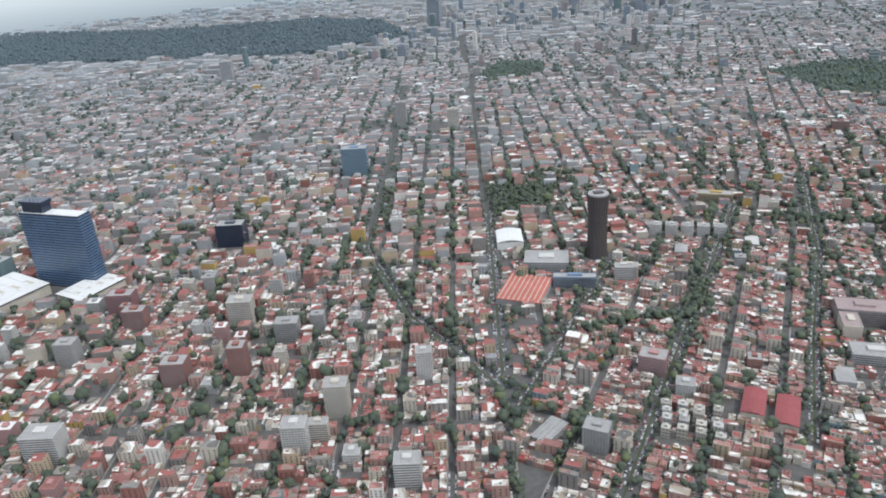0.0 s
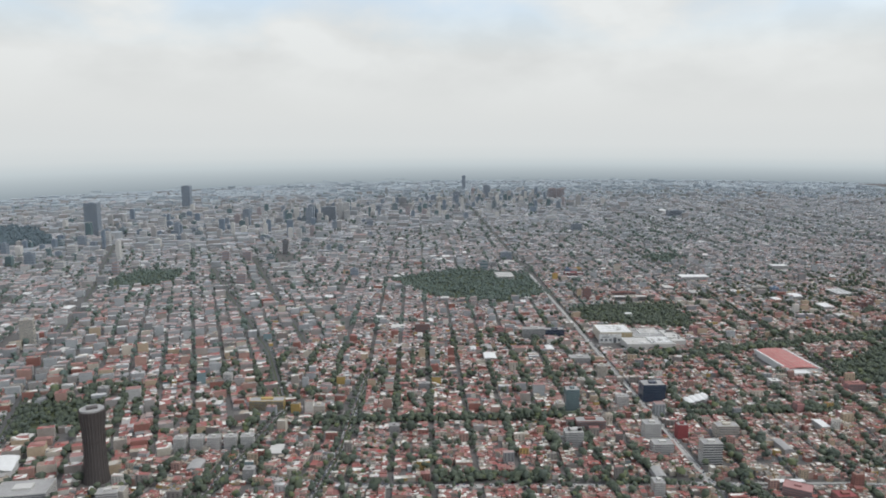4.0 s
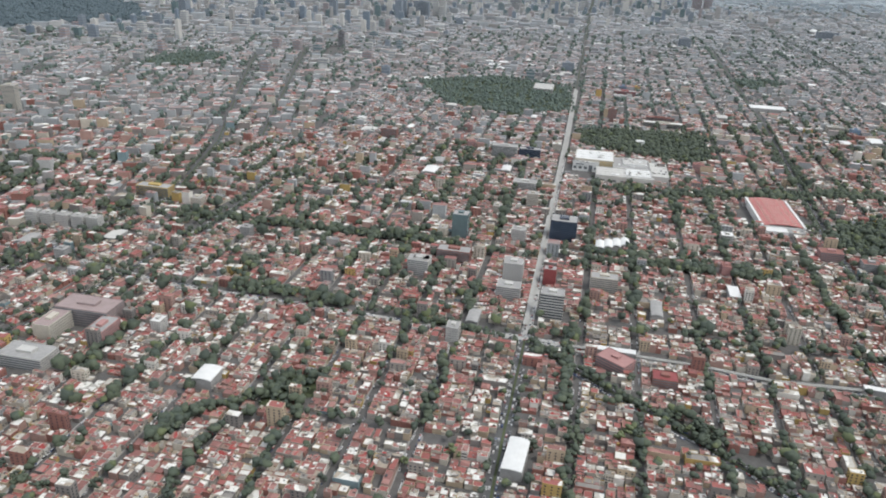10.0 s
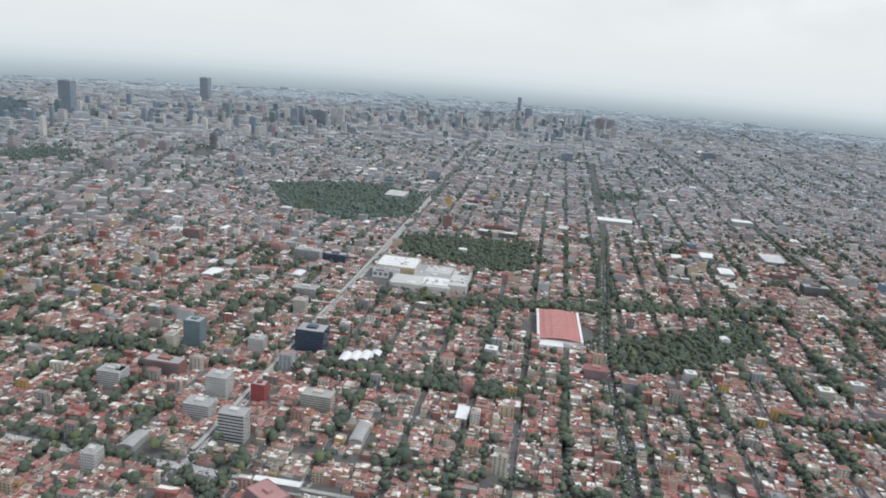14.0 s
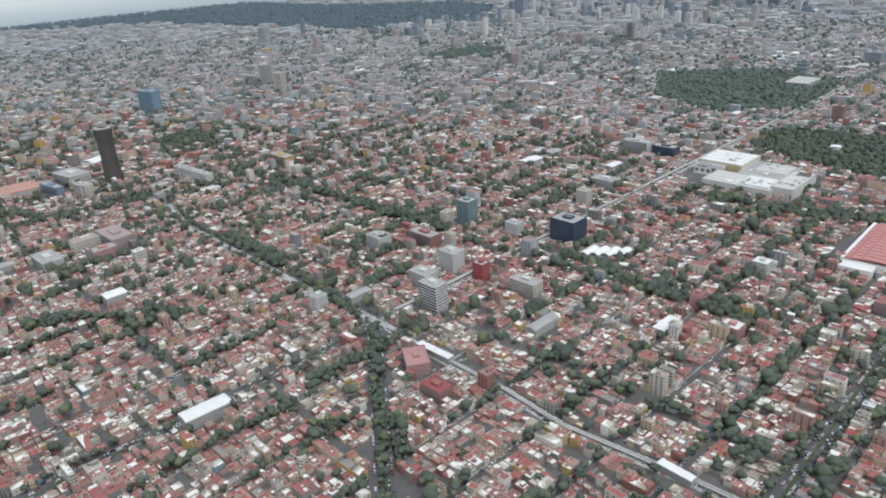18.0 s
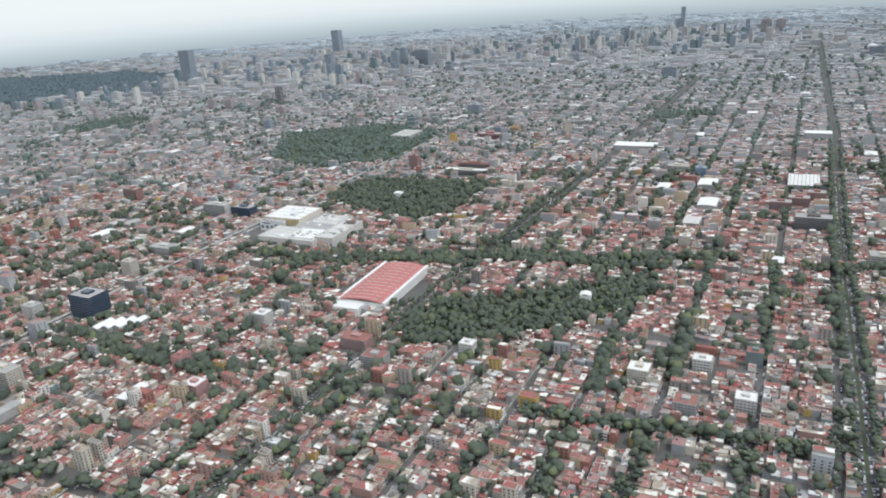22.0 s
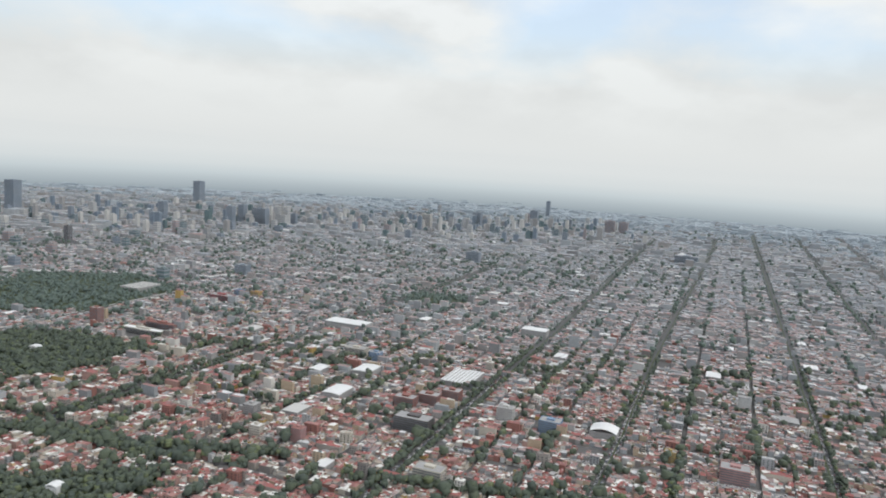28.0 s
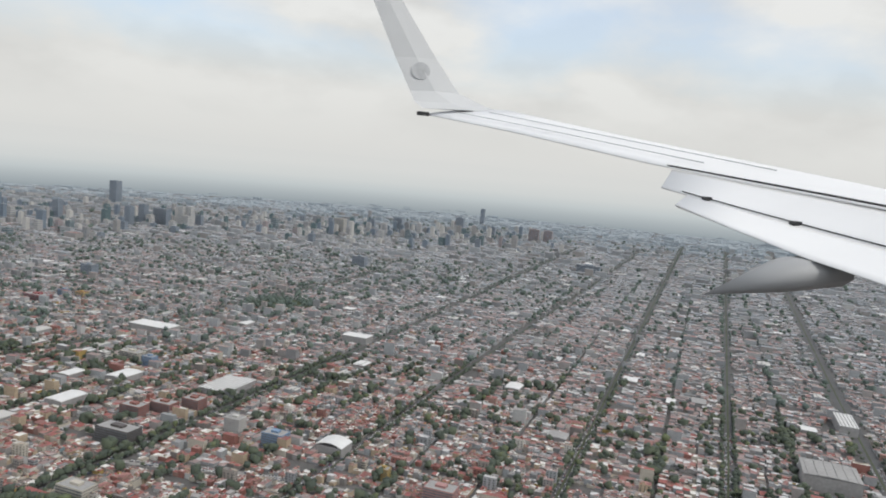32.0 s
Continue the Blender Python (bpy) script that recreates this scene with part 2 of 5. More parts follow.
M_BROWN = plain("dark_brown_cladding", (0.078, 0.068, 0.066), 0.6, 0.2, 0.5)
M_BLUE = plain("blue_glass", (0.06, 0.085, 0.125), 0.3, 0.2, 0.3)
M_TOWER = plain("tower_blue_glass", (0.085, 0.145, 0.235), 0.3, 0.25, 0.3)
# dark glass of far towers, lightened to blue-grey with painted haze
M_HAZE_GLASS = plain("hazed_blue_glass", (0.165, 0.205, 0.25), 0.4, 0.2, 0.3)
M_STONE = plain("pale_stone_cladding", (0.46, 0.45, 0.43), 0.7, 0.12, 0.4)
M_TEAL = plain("grey_green_glass", (0.13, 0.18, 0.19), 0.25, 0.2, 0.3)
M_NAVY = plain("navy_glass", (0.03, 0.04, 0.065), 0.15, 0.2, 0.3)
# red greyed by painted haze on far towers; plain render on the ministry
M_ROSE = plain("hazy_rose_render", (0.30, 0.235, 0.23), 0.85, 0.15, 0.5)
M_ORANGE = plain("orange_red_sheet", (0.40, 0.115, 0.085), 0.7, 0.2, 0.5)
M_HALL = plain("faded_red_sheet", (0.37, 0.13, 0.122), 0.7, 0.2, 0.4)
M_PINK = plain("pink_render", (0.36, 0.20, 0.19), 0.85, 0.15, 0.5)
M_YELLOW = plain("ochre_render", (0.40, 0.29, 0.11), 0.85, 0.15, 0.5)
M_SKYB = plain("light_blue_render", (0.17, 0.25, 0.36), 0.8, 0.15, 0.5)


# ---- mesh helpers ----
def mesh_of(name, verts, quads, mats, slots, smooth=False):
    """A mesh from arrays of corners and four-sided faces with their material slots."""
    me = bpy.data.meshes.new(name)
    verts, quads = np.asarray(verts, np.float32).reshape(-1, 3), np.asarray(quads, np.int32).reshape(-1, 4)
    me.vertices.add(len(verts))
    me.vertices.foreach_set("co", verts.ravel())
    me.loops.add(quads.size)
    me.loops.foreach_set("vertex_index", quads.ravel())
    me.polygons.add(len(quads))
    me.polygons.foreach_set("loop_start", np.arange(0, quads.size, 4, dtype=np.int32))
    me.polygons.foreach_set("material_index", np.asarray(slots, np.int32))
    me.polygons.foreach_set("use_smooth", np.full(len(quads), smooth))
    for m in mats:
        me.materials.append(m)
    me.update(calc_edges=True)
    return me


class Pile:
    """Gathers many boxes, each of its own size, into arrays."""

    def __init__(self):
        self.v, self.q, self.s, self.n = [], [], [], 0

    def add(self, corners, faces, slots):
        """corners (n, k, 3); faces (f, 4) of indices below k; slots (f,)."""
        n, k = corners.shape[:2]
        self.v.append(corners.reshape(-1, 3))
        off = self.n + np.arange(n)[:, None, None] * k
        self.q.append((np.asarray(faces)[None] + off).reshape(-1, 4))
        self.s.append(np.tile(slots, n))
        self.n += n * k

    def mesh(self, name, mats, smooth=False):
        return mesh_of(name, np.concatenate(self.v), np.concatenate(self.q), mats, np.concatenate(self.s), smooth)


def turned(lx, ly, cx, cy, ang):
    c, s = np.cos(ang)[:, None], np.sin(ang)[:, None]
    return cx[:, None] + lx * c - ly * s, cy[:, None] + lx * s + ly * c


SX, SY = np.array([-1, 1, 1, -1]) / 2, np.array([-1, -1, 1, 1]) / 2
SIDES = [[0, 1, 5, 4], [1, 2, 6, 5], [2, 3, 7, 6], [3, 0, 4, 7]]


def boxes(pile, cx, cy, z0, ang, w, d, h, wall=0, top=1, floor=False):
    lx, ly = SX * w[:, None], SY * d[:, None]
    X, Y = turned(lx, ly, cx, cy, ang)
    Z0, Z1 = np.repeat(z0[:, None], 4, 1), np.repeat((z0 + h)[:, None], 4, 1)
    c = np.concatenate([np.stack([X, Y, Z0], 2), np.stack([X, Y, Z1], 2)], 1)
    f, s = SIDES + [[4, 5, 6, 7]], [wall] * 4 + [top]
    if floor:
        f, s = f + [[3, 2, 1, 0]], s + [wall]
    pile.add(c, f, s)


def parapets(pile, cx, cy, z0, ang, w, d, h, rim=0.16, drop=0.35, wall=0, top=1):
    """Flat-roofed blocks whose walls stand up round a sunk roof."""
    rings = []
    for inset, z in ((0, z0), (0, z0 + h), (rim, z0 + h), (rim, z0 + h - drop)):
        X, Y = turned(SX * (w - 2 * inset)[:, None], SY * (d - 2 * inset)[:, None], cx, cy, ang)
        rings.append(np.stack([X, Y, np.repeat(z[:, None], 4, 1)], 2))
    f = [[i + a, i + b, i + b + 4, i + a + 4] for i in (0, 4, 8) for a, b in ((0, 1), (1, 2), (2, 3), (3, 0))] + [[12, 13, 14, 15]]
    pile.add(np.concatenate(rings, 1), f, [wall] * 12 + [top])


def facade_panes(pile, cx, cy, z0, ang, w, d, cols, rows, size, z_first, pitch, slot=2):
    """Dark panes standing slightly proud on the two long sides of each block."""
    for side in (-1, 1):
        for i in range(cols):
            for j in range(rows):
                off = ((i + 0.5) / cols - 0.5) * w
                lx = off[:, None] + SX[[0, 1, 1, 0]] * size[0] * np.ones_like(w)[:, None]
                ly = np.repeat((side * (d / 2 + 0.02))[:, None], 4, 1)
                X, Y = turned(lx, ly, cx, cy, ang)
                zz = (z0 + z_first + j * pitch)[:, None] + np.array([0, 0, 1, 1]) * size[1]
                c = np.stack([X, Y, zz], 2)
                pile.add(c, [[0, 1, 2, 3]] if side < 0 else [[3, 2, 1, 0]], [slot])


def part(name, bm, material, parent, label=""):
    me = bpy.data.meshes.new(name)
    bm.to_mesh(me)
    bm.free()
    me.materials.append(material)
    ob = new(name, me)
    ob.parent = parent
    return tagged(ob, label)


def block(x0, y0, z0, x1, y1, z1, bm=None):
    bm = bm or bmesh.new()
    g = bmesh.ops.create_cube(bm, size=1)
    bmesh.ops.scale(bm, vec=(x1 - x0, y1 - y0, z1 - z0), verts=g["verts"])
    bmesh.ops.translate(bm, vec=((x0 + x1) / 2, (y0 + y1) / 2, (z0 + z1) / 2), verts=g["verts"])
    return bm


# ---- plan: avenues, parks, plots kept free ----
AVENUES = {  # name: half width, paving, tree spacing, points
    "pale_avenue": (2.6, M_PALE, 0, [(482, 234), (489, 247), (641, 533), (780, 798)]),
    "far_avenue": (2.2, M_ASPHALT, 6, [(780, 798), (969, 1158), (1500, 2170)]),
    "south_avenue": (3.2, M_ASPHALT, 9, [(482, 234), (443, 162), (380, 40)]),
    "diagonal_road": (2.6, M_PALE, 0, [(482, 234), (508, 216), (555, 189), (579, 172), (627, 151), (760, 84)]),
    "boulevard": (4.0, M_ASPHALT, -2.6, [(482, 228), (522, 137), (570, 30)]),
    "cross_avenue": (3.0, M_ASPHALT, 3.4, [(620, 90), (659, 164), (694, 235), (726, 297), (777, 383), (918, 615), (1200, 1120)]),
    "tree_avenue": (3.0, M_ASPHALT, 2.7, [(840, 64), (916, 208), (977, 326), (1005, 378), (1036, 436), (1085, 526), (1167, 677), (1366, 1062), (1700, 1700)]),
    "east_avenue": (2.8, M_ASPHALT, 4, [(1100, 108), (1246, 378), (1578, 993), (2100, 1960)]),
    "far_east_avenue": (2.8, M_ASPHALT, 5, [(1210, 150), (1344, 383), (1681, 981), (2200, 1900)]),
    "outer_avenue": (5.0, M_ASPHALT, 14, [(1330, 190), (1442, 385), (1553, 578), (1810, 1018), (2400, 2000)]),
    "middle_avenue": (2.4, M_ASPHALT, 7, [(1060, 278), (1126, 395), (1217, 564), (1344, 789), (1550, 1150), (1880, 1740)]),
    "grey_cross_road": (2.6, M_KERB, 0, [(1005, 376), (1060, 366), (1099, 355), (1145, 334), (1191, 314), (1300, 262)]),
    "west_avenue": (3.6, M_ASPHALT, 12, [(75, 289), (100, 401), (125, 513), (160, 691), (230, 1010), (300, 1400)]),
    "tree_street_west": (3.2, M_ASPHALT, 4, [(75, 289), (43, 374), (27, 480), (69, 670), (105, 864), (135, 1000)]),
    "short_street": (2.6, M_ASPHALT, 6, [(75, 270), (126, 335), (180, 405)]),
    "green_street": (3.0, M_ASPHALT, 4, [(95, 200), (144, 264), (202, 338), (306, 470), (340, 616), (377, 924), (400, 1100)]),
    "green_street_east": (2.8, M_ASPHALT, 5, [(190, 215), (241, 287), (307, 374), (389, 507)]),
    "north_street": (2.8, M_ASPHALT, 5, [(380, 630), (432, 904), (480, 1150)]),
    "northwest_road": (2.4, M_PALE, 9, [(261, 371), (309, 331), (389, 285), (440, 255), (482, 234)]),
}
PARKS = {
    "mall_park": [(672, 555), (690, 612), (720, 612), (788, 572), (812, 575), (770, 490), (740, 482), (690, 535)],
    "north_park": [(592, 735), (590, 872), (710, 886), (775, 812), (724, 680), (648, 678)],
    "long_park": [(728, 282), (738, 314), (756, 328), (820, 336), (874, 343), (873, 321), (840, 296), (800, 284), (760, 278)],
    "far_park": [(1022, 765), (1033, 840), (1100, 832), (1092, 790)],
    "tower_garden": [(140, 575), (195, 556), (168, 508), (130, 504)],
    "old_town_garden": [(249, 1040), (300, 1110), (352, 1075), (336, 990), (253, 985)],
    "junction_garden": [(352, 206), (356, 224), (382, 226), (378, 208)],
    "hill_woods": [(-1850, 1820), (-2050, 1430), (-1541, 1450), (-632, 1570), (30, 1350), (215, 1460), (190, 1720), (60, 1850), (-320, 1900), (-1100, 2300)],
}
BELTS = [  # rows of big trees along side streets and park edges
    [(799, 393), (846, 373), (892, 365), (932, 357)], [(959, 334), (999, 323), (1045, 313), (1109, 294)], [(641, 403), (723, 403), (774, 394), (833, 371), (884, 347)],
    [(560, 321), (597, 294), (649, 263)], [(311, 436), (381, 401), (484, 348)], [(346, 319), (400, 290)], [(630, 432), (680, 411), (780, 380)],
    [(133, 327), (155, 333), (193, 327), (222, 361)], [(505, 233), (475, 173)], [(518, 162), (530, 138)], [(309, 189), (324, 203), (371, 218)], [(438, 260), (470, 236)],
    [(783, 213), (817, 198), (853, 184), (885, 170)], [(560, 308), (588, 295), (623, 277), (656, 264)], [(813, 224), (835, 272)], [(847, 228), (879, 289)], [(781, 163), (798, 197)], [(761, 256), (780, 287)],
]
CLEAR = []  # plots of single buildings: x, y, radius


def seg_dist(px, py, pts):
    best = np.full(px.shape, 1e9)
    for (ax, ay), (bx, by) in zip(pts[:-1], pts[1:]):
        dx, dy = bx - ax, by - ay
        t = np.clip(((px - ax) * dx + (py - ay) * dy) / (dx * dx + dy * dy), 0, 1)
        best = np.minimum(best, np.hypot(px - ax - t * dx, py - ay - t * dy))
    return best


def inside(px, py, poly):
    r = np.zeros(px.shape, bool)
    for (ax, ay), (bx, by) in zip(poly, poly[1:] + poly[:1]):
        r ^= ((ay > py) != (by > py)) & (px < (bx - ax) * (py - ay) / (by - ay + 1e-12) + ax)
    return r


WEST_LINE = [(900, 5200), (640, 1500), (520, 1100), (500, 800), (420, 640), (340, 616), (306, 470), (190, 420), (126, 335), (75, 285), (60, 150), (60, -200), (-6000, -200), (-6000, 5200)]
WEDGE = [(75, 285), (126, 335), (190, 420), (306, 470), (389, 507), (307, 374), (241, 287), (190, 210), (110, 60), (60, 60), (60, 150)]


def open_ground(px, py, margin):
    """True where houses may stand."""
    ok = np.ones(px.shape, bool)
    for hw, _, _, pts in AVENUES.values():
        ok &= seg_dist(px, py, pts) > hw + margin
    for poly in PARKS.values():
        ok &= ~inside(px, py, poly)
    for cx, cy, r in CLEAR:
        ok &= np.hypot(px - cx, py - cy) > r * 0.9 + margin * 0.4
    return ok


def in_sight(px, py):
    left = (px > 640 - 1.95 * (py + 60)) | (px > -70 - 0.8 * py)
    right = (px < 1140 + 1.2 * (py + 40)) | (px < 106 + 1.85 * py)
    return left & right & (py > 60)


# ---- ground and roads ----
def make_ground():
    radii = [0, 300, 700, 1200, 1800, 2400, 3000, 3600, 4200, 4850]
    bm = bmesh.new()
    rings = [[bm.verts.new((550, 0, 0))]]
    for r in radii[1:]:
        ring = []
        for i in range(120):
            a = i * math.tau / 120
            ring.append(bm.verts.new((550 + r * math.cos(a), r * math.sin(a), 0)))
        rings.append(ring)
    for i in range(120):
        bm.faces.new((rings[0][0], rings[1][i], rings[1][(i + 1) % 120]))
        for p, q in zip(rings[1:-1], rings[2:]):
            bm.faces.new((p[i], q[i], q[(i + 1) % 120], p[(i + 1) % 120]))
    me = bpy.data.meshes.new("ground")
    bm.to_mesh(me)
    bm.free()
    me.materials.append(M_GROUND)
    tagged(new("ground", me), "grey-brown city ground reaching the hazy horizon", "ground", kind="structure")


def ribbon(pts, half, z, thick):
    """A paved strip along a line of points, with mitred bends and a raised edge."""
    bm = bmesh.new()
    P = [Vector(p) for p in pts]
    cross = []
    for i, p in enumerate(P):
        a = (P[i] - P[i - 1]).normalized() if i else (P[1] - P[0]).normalized()
        b = (P[i + 1] - P[i]).normalized() if i + 1 < len(P) else a
        t = (a + b).normalized()
        n = Vector((-t.y, t.x)) * half / max(0.5, t.dot(a))
        cross.append([bm.verts.new((*(p + n * s), zz)) for s, zz in ((1, z - thick), (1, z), (-1, z), (-1, z - thick))])
    for c, d in zip(cross[:-1], cross[1:]):
        for k in range(3):
            bm.faces.new((c[k], c[k + 1], d[k + 1], d[k]))
    bmesh.ops.recalc_face_normals(bm, faces=bm.faces)
    return bm


def fill_poly(poly, z):
    bm = bmesh.new()
    f = bm.faces.new([bm.verts.new((*p, z)) for p in poly])
    if f.normal.z < 0:
        f.normal_flip()
    bmesh.ops.triangulate(bm, faces=bm.faces[:])
    return bm


def make_backdrop():
    """Far misty land and hills all round the plain, fading upward into the sky's colour."""
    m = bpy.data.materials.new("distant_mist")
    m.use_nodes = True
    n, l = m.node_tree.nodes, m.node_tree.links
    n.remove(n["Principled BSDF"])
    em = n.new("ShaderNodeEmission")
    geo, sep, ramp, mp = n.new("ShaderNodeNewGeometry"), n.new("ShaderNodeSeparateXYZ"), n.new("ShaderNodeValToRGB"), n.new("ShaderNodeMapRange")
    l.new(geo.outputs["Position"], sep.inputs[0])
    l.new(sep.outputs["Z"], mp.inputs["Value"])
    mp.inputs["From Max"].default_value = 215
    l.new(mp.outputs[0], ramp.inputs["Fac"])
    # haze painted as a glow: bluish at the foot, sky-pale at the top
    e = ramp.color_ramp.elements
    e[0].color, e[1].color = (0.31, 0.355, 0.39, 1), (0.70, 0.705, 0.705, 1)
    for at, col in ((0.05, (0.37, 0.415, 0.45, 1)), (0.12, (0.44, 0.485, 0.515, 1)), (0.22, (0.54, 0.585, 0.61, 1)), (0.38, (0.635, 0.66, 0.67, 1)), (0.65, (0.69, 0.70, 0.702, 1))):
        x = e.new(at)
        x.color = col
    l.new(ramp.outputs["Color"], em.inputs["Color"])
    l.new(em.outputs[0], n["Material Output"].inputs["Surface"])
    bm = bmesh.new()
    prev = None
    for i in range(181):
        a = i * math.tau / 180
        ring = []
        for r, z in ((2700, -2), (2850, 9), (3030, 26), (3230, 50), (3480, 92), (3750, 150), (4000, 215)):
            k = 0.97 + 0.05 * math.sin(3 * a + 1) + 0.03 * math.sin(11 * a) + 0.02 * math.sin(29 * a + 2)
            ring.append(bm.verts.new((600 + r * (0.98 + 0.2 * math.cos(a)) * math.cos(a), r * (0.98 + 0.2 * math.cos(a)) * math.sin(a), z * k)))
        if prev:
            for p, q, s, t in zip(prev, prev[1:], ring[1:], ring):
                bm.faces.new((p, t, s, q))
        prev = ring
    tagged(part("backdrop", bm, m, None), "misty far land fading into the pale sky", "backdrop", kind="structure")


make_ground()
make_backdrop()
for i, (name, (hw, mat, gap, pts)) in enumerate(AVENUES.items()):
    ob = part(name, ribbon(pts, hw, 0.05 + 0.006 * i, 0.3), mat, None)
    tagged(ob, "pale concrete avenue" if mat == M_PALE else "dark asphalt avenue lined with trees and cars", "road", kind="structure")
    if mat == M_ASPHALT:
        part("median_strip", ribbon(pts, 0.5, 0.2 + 0.006 * i, 0.2), M_GRASS, ob, "planted median strip")
for name, pts, half in (("avenue_viaduct", [(486, 245), (489, 250), (641, 536), (780, 800)], 1.0), ("metro_viaduct", [(500, 221), (555, 189), (579, 172), (627, 151), (760, 84)], 0.95)):
    deck = tagged(part(name, ribbon(pts, half, 1.5, 0.4), M_PALE, None), "raised pale concrete deck along the avenue", "viaduct", kind="structure")
    for s in (-1, 1):
        side = [(x + s * half * 0.92, y - s * half * 0.45) for x, y in pts]
        part("parapet", ribbon(side, 0.1, 1.75, 0.3), M_PALE, deck)
    for (ax, ay), (bx, by) in zip(pts[:-1], pts[1:]):
        for k in range(int(min(220, math.hypot(bx - ax, by - ay)) / 14)):
            f = (14 * k + 5) / math.hypot(bx - ax, by - ay)
            x, y = ax + (bx - ax) * f, ay + (by - ay) * f
            part("pier", block(x - 0.4, y - 0.4, 0, x + 0.4, y + 0.4, 1.15), M_CONC, deck)
for i, (name, poly) in enumerate(PARKS.items()):
    # the hill ground shares the hazed colour of its woods
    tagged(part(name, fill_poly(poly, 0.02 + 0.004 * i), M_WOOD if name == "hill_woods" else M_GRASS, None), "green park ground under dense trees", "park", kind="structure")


# ---- single buildings ----
def ring_band(w, d, z, h, out=0.06):
    bm = bmesh.new()
    for x0, y0, x1, y1 in ((-w / 2 - out, -d / 2 - out, w / 2 + out, -d / 2), (-w / 2 - out, d / 2, w / 2 + out, d / 2 + out),
                           (-w / 2 - out, -d / 2, -w / 2, d / 2), (w / 2, -d / 2, w / 2 + out, d / 2)):
        block(x0, y0, z, x1, y1, z + h, bm)
    return bm


GRID = 61.5


def piered(w, d, h):
    """A block whose walls step out in piers between the windows, drawn as one outline and raised."""
    line = []
    for ax, ay, bx, by in ((-w / 2, -d / 2, w / 2, -d / 2), (w / 2, -d / 2, w / 2, d / 2), (w / 2, d / 2, -w / 2, d / 2), (-w / 2, d / 2, -w / 2, -d / 2)):
        L = math.hypot(bx - ax, by - ay)
        ux, uy = (bx - ax) / L, (by - ay) / L
        n = max(2, round(L / 1.3))
        line.append((ax, ay))
        for k in range(n):
            c = L * (k + 0.5) / n
            for t, o in ((c - 0.2, 0), (c - 0.2, 0.12), (c + 0.2, 0.12), (c + 0.2, 0)):
                line.append((ax + ux * t + uy * o, ay + uy * t - ux * o))
    bm = bmesh.new()
    lo, hi = [bm.verts.new((*p, 0)) for p in line], [bm.verts.new((*p, h)) for p in line]
    for a, b, c, e in zip(lo, lo[1:] + lo[:1], hi[1:] + hi[:1], hi):
        bm.faces.new((a, b, c, e))
    bm.faces.new(hi)
    return bm


def tower(name, label, x, y, w, d, h, wall, glass=None, floors=0, ang=GRID - 90, cat="building", roof=None, plant=0.35):
    """A block with a band of windows a storey, a parapet and a plant room; w faces the camera's side."""
    CLEAR.append((x, y, math.hypot(w, d) / 2))
    if len(label.split()) < 4:
        label += " among low houses"
    wall = M_PLASTER if wall == M_WHITE else wall
    top = tagged(new(name), label, cat)
    piers = y < 620 and wall not in (M_NAVY, M_TEAL, M_RED)
    part("wall", piered(w, d, h) if piers else block(-w / 2, -d / 2, 0, w / 2, d / 2, h), wall, top)
    floors = floors or max(2, round(h / 1.25))
    step = h / floors
    for k in range(floors):
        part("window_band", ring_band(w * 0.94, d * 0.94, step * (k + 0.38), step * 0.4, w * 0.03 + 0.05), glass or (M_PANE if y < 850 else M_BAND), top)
    rim = ring_band(w - 0.3, d - 0.3, h, 0.4, 0.15)
    part("parapet", rim, wall, top)
    part("roof", block(-w / 2 + 0.2, -d / 2 + 0.2, h, w / 2 - 0.2, d / 2 - 0.2, h + 0.1), roof or M_CONC, top)
    if plant:
        part("plant_room", block(-w * plant / 2, -d * plant / 2, h + 0.1, w * plant / 2, d * plant / 2, h + 1.3), wall, top)
    top.matrix_world = pose(x, y, 0, 0, 0, ang)
    return top


